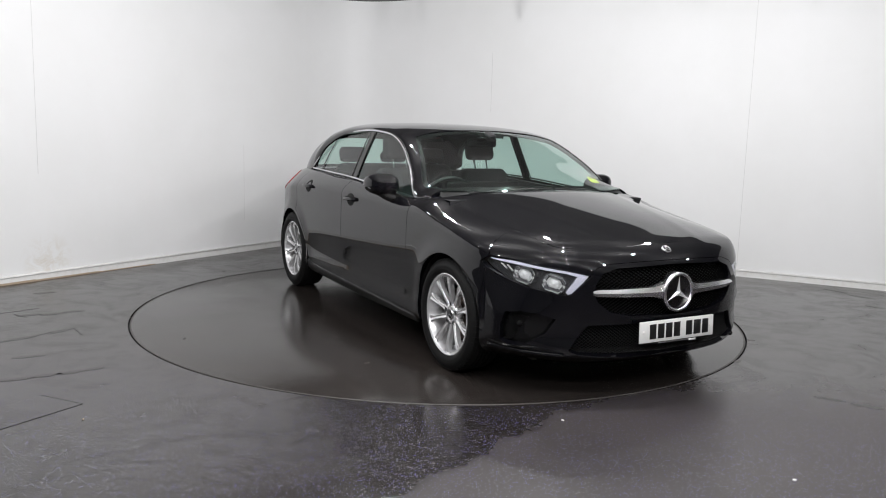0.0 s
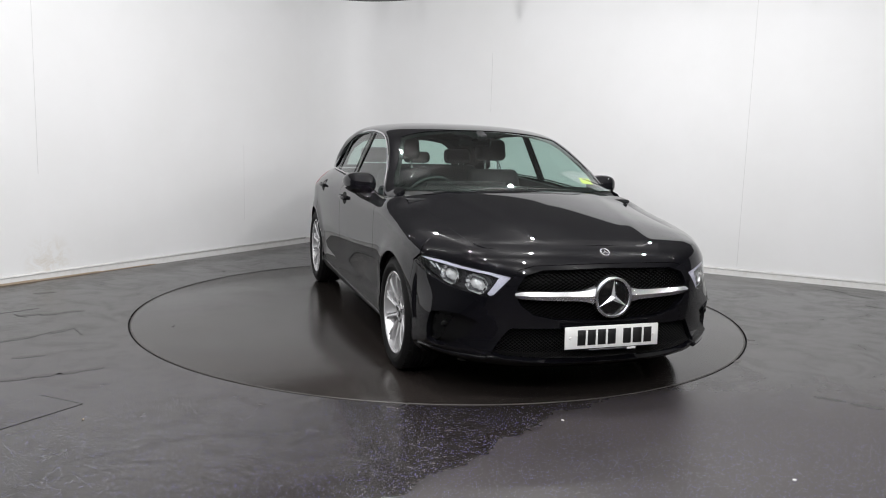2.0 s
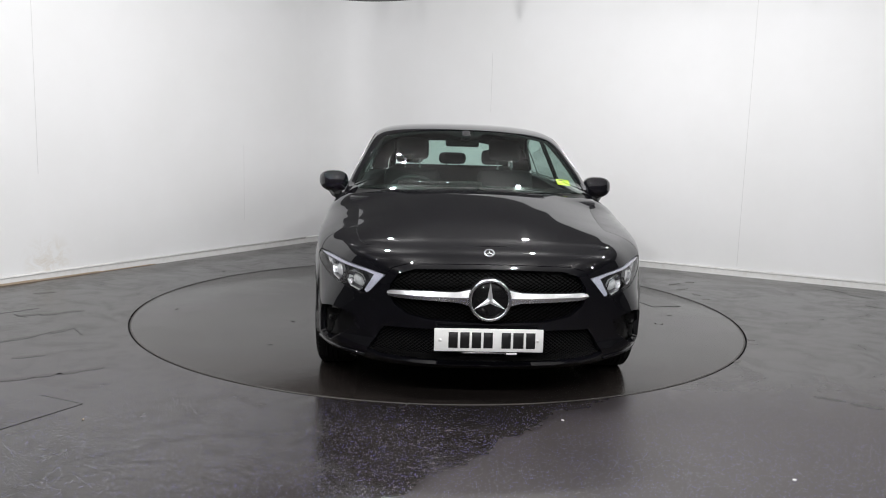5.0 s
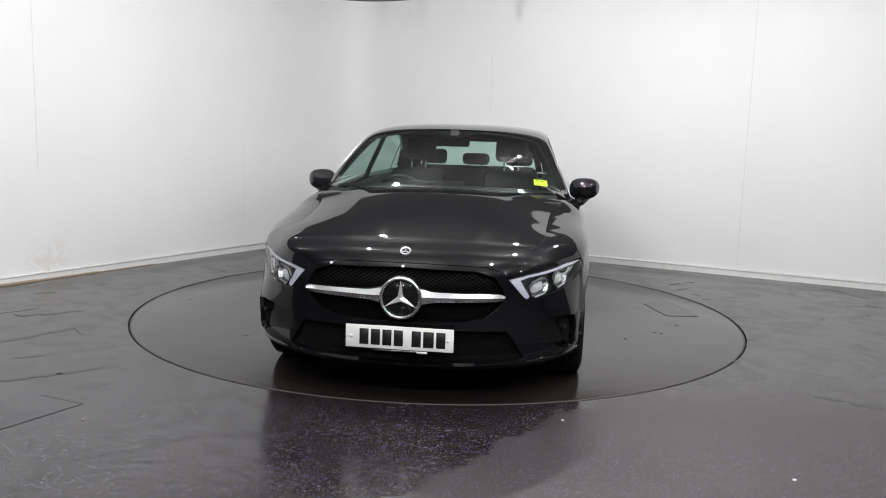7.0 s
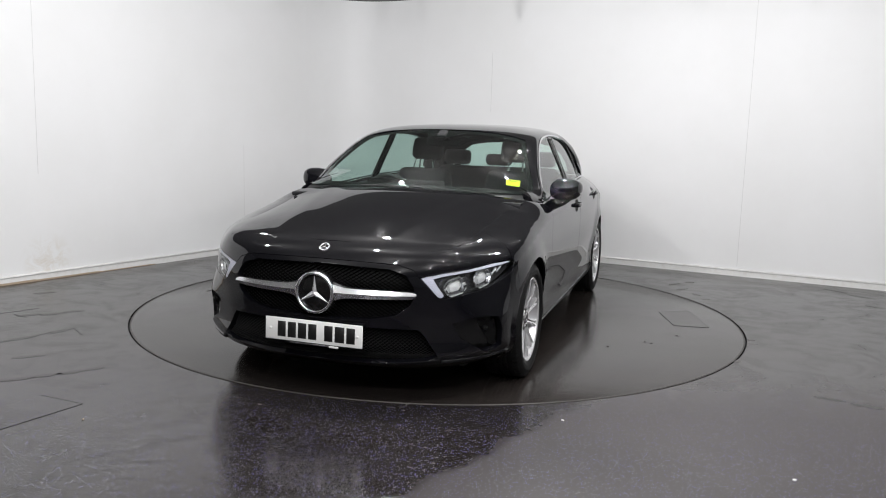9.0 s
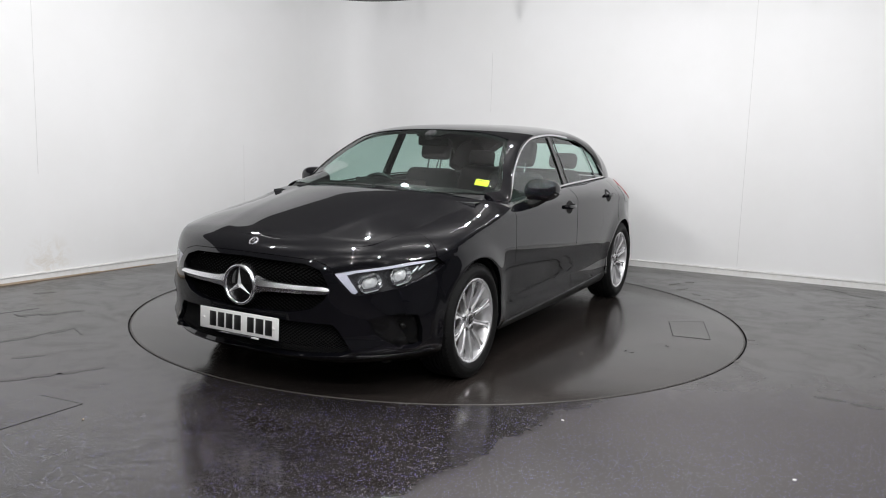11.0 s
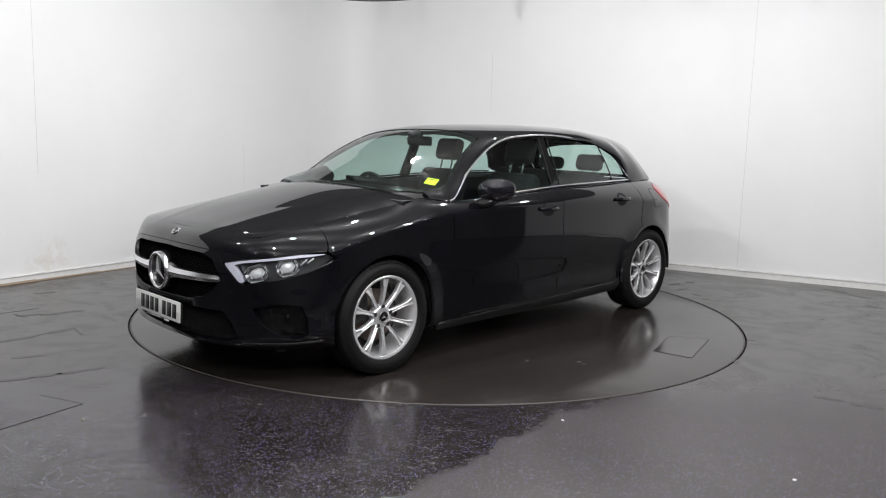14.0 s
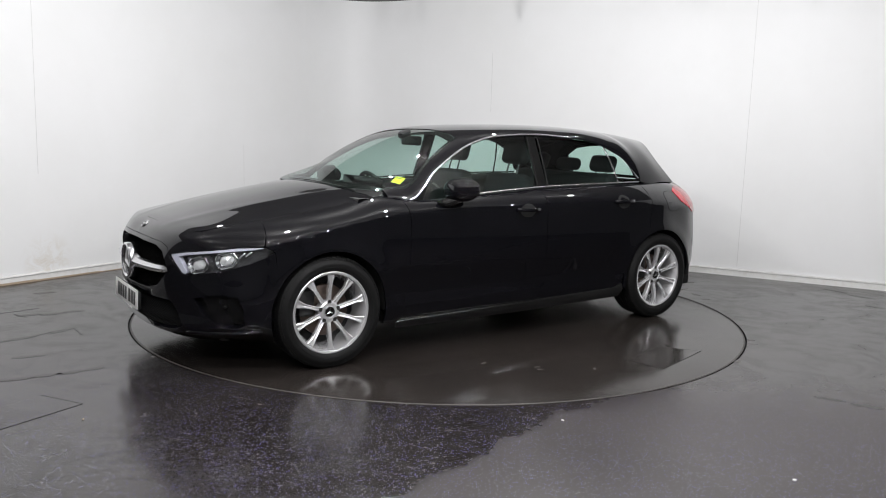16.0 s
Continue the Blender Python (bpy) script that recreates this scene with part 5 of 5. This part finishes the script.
def build_cabin(car):
    # floor tub, inner sides, dashboard
    tub = part("cabin_floor", box_bm(3.3, 1.44, .05, (-.1, 0, .27), .01), LINER, car, "dark cabin floor")
    for sg in (1, -1):
        vs = [(.95, sg * .745, .25), (.95, sg * .76, .90), (.2, sg * .755, .945), (-.6, sg * .745, .985), (-1.25, sg * .735, .995), (-1.65, sg * .63, .99), (-1.65, sg * .63, .25)]
        bm = clean((vs + [(x, y - sg * .05, z) for x, y, z in vs], [], [tuple(range(7)), tuple(range(13, 6, -1))] + [(i, (i + 1) % 7, 7 + (i + 1) % 7, 7 + i) for i in range(7)]))
        part("door_lining", bm, DASH, car, "black inner door lining", smooth_shade=False)
    prof = [(1.16, .955), (1.0, .962), (.86, .962), (.72, .945), (.62, .905), (.58, .84), (.62, .70), (.66, .5), (.70, .28), (1.2, .28)]
    vs, fs = [], []
    for y in np.linspace(-.74, .74, 13):
        k = 1 - .10 * (abs(y) / .74) ** 3
        vs += [(.9 + (x - .9) * k, y, z - .02 * (abs(y) / .74) ** 2 + .018 * math.exp(-((y + .36) / .2) ** 2) * (.55 < x < .9)) for x, z in prof]
    n = len(prof)
    for i in range(12):
        for j in range(n):
            fs.append((i * n + j, i * n + (j + 1) % n, (i + 1) * n + (j + 1) % n, (i + 1) * n + j))
    sharp(part("dashboard", clean((vs, [], fs)), DASH, car, "black dashboard"), 40)
    part("screen_unit", box_bm(.02, .56, .10, (.60, -.18, .965), .008), GLOSSBLACK, car, "wide dark display on the dashboard")
    # steering wheel on the right
    tilt = Matrix.Translation((.40, -.36, .86)) @ Matrix.Rotation(radians(-68), 4, "Y")
    sw = new("steering_wheel")
    sw.parent = car
    sw.matrix_basis = tilt
    prof = [(.182 + .0155 * math.cos(t), .0155 * math.sin(t)) for t in np.linspace(0, 2 * math.pi, 12, endpoint=False)]
    part("wheel_ring", clean(lathe(prof, 48, "Z", closed=True)), PLASTIC, sw, "black steering wheel ring")
    part("wheel_hub", clean(lathe([(.001, .03), (.05, .028), (.07, .01), (.06, -.03), (.001, -.08)], 24, "Z")), DASH, sw)
    for a in (0, 180, 270, 250):
        bm = box_bm(.12, .026, .014, (.12, 0, 0), .004)
        bmesh.ops.transform(bm, matrix=Matrix.Rotation(radians(a + 90), 4, "Z"), verts=bm.verts)
        part("wheel_spoke", bm, DASH, sw)
    # seats
    def seat(x, y, w, rear=False):
        st = new("seat")
        st.parent = car
        st.matrix_basis = pose(x, y, 0)
        tagged(st, "dark cloth seat with headrest")
        part("seat_cushion", soft_block(.52, w, .16, (.10, 0, .47), .05), CLOTH, st)
        turn = Matrix.Rotation(radians(-16), 4, "Y")
        bm = soft_block(.14, w, .62, (0, 0, .31), .055)
        for v in bm.verts:
            v.co.y *= 1 - .16 * max(0, v.co.z - .3) / .3
        bmesh.ops.transform(bm, matrix=Matrix.Translation((-.16, 0, .46)) @ turn, verts=bm.verts)
        part("seat_back", bm, CLOTH, st)
        ys = (0,) if not rear else (-.38, 0, .38)
        for hy in ys:
            hw, hh = (.25, .17) if not rear else (.24, .13 if hy else .10)
            top = .715 if not rear else .655
            bm = soft_block(.09, hw, hh, (0, hy, top + hh / 2 - .02), .04)
            bmesh.ops.transform(bm, matrix=Matrix.Translation((-.16, 0, .46)) @ turn, verts=bm.verts)
            part("headrest", bm, CLOTH, st)
            for dy in (-.055, .055):
                bm = clean(lathe([(.0065, .58), (.0065, top + .02)], 10, "Z", (0, hy + dy, 0)))
                bmesh.ops.transform(bm, matrix=Matrix.Translation((-.16, 0, .46)) @ turn, verts=bm.verts)
                part("headrest_post", bm, CHROME, st, "bright headrest post")
        return st
    seat(.02, -.36, .50), seat(.02, .36, .50)
    seat(-.86, 0, 1.28, True)
    # roof lining and rear shelf
    RL = inset(UPPER, .035)
    loop = [(x, .93) for x in np.linspace(.20, -1.2, 20)] + [(x, -.93) for x in np.linspace(-1.2, .20, 20)]
    panel("roof_lining", RL, [(a, b) for a, b in loop], DASH, car, step=0.08, depth=0.004, label="dark roof lining")
    part("parcel_shelf", box_bm(.5, 1.2, .03, (-1.48, 0, .93), .01), DASH, car, "dark parcel shelf")
    # driving mirror and its sensor box
    turn = Matrix.Rotation(radians(20), 4, "Y")
    m = part("driving_mirror", soft_block(.035, .235, .065, (.30, -.02, 1.272), .016), GLOSSBLACK, car, "black driving mirror")
    part("mirror_stem", soft_block(.09, .06, .05, (.37, 0, 1.318), .016, turn), DASH, m)
    # yellow paper slip on the screen
    mid, u, v = Vector((.787, .608, 1.034)), Vector((-.15, .98, -.10)).normalized() * .043, Vector((-.80, -.12, .58)).normalized() * .029
    n = u.cross(v).normalized() * .0008
    vs = [mid + a * u + b * v + k * n for k in (-1, 1) for a, b in ((-1, -1), (1, -1), (1, 1), (-1, 1))]
    slip = part("paper_slip", clean(([tuple(p) for p in vs], [], [(0, 1, 2, 3), (4, 5, 6, 7)] + [(i, (i + 1) % 4, 4 + (i + 1) % 4, 4 + i) for i in range(4)])), YELLOW, car, "yellow paper slip behind the windscreen", smooth_shade=False)
    pts = [mid - u * .7 + v * .55 + n * 2.2, mid + u * .55 + v * .55 + n * 2.2]
    part("slip_bar", sweep(pts, [n.normalized()] * 2, .006, .0006), PLASTIC, slip, "plain grey bar")
    # wipers at the foot of the screen
    for y0, y1 in ((-.56, .02), (.04, .56)):
        ys = np.linspace(y0, y1, 10)
        pts = [(p[0], p[1], p[2] + .002) for p in HOOD(1.02 + .085 * (1 - (ys / .74) ** 2), ys)]
        part("wiper", sweep(pts, [(.3, 0, 1)] * 10, .012, .006), PLASTIC, car, "black windscreen wiper")


def build_underside(car):
    part("underbody", box_bm(3.9, 1.36, .10, (-.02, 0, .225), .02), LINER, car, "dark underbody")
    part("engine_bay", box_bm(1.05, .98, .42, (1.50, 0, .48), .05), LINER, car, "dark engine bay block")
    part("boot_floor", box_bm(.9, 1.0, .3, (-1.55, 0, .45), .05), LINER, car, "dark boot floor")


def build_car():
    car = new("car")
    tagged(car, "gloss black five-door hatchback parked on the turntable", "car")
    build_underside(car)
    build_body(car)
    build_glazing(car)
    build_wheels(car)
    build_front(car)
    build_mirrors_handles(car)
    build_cabin(car)
    return car


car = build_car()


def motions():
    rows_car, rows_disc = [], []
    for t in range(17):
        a = HEADING + RATE * t
        turn = Matrix.Rotation(radians(a), 4, "Z")
        rows_car.append((float(t), turn @ Matrix.Translation(CAR_OFFSET)))
        rows_disc.append((float(t), turn))
    walk(car, rows_car)
    walk(turntable, rows_disc)


motions()
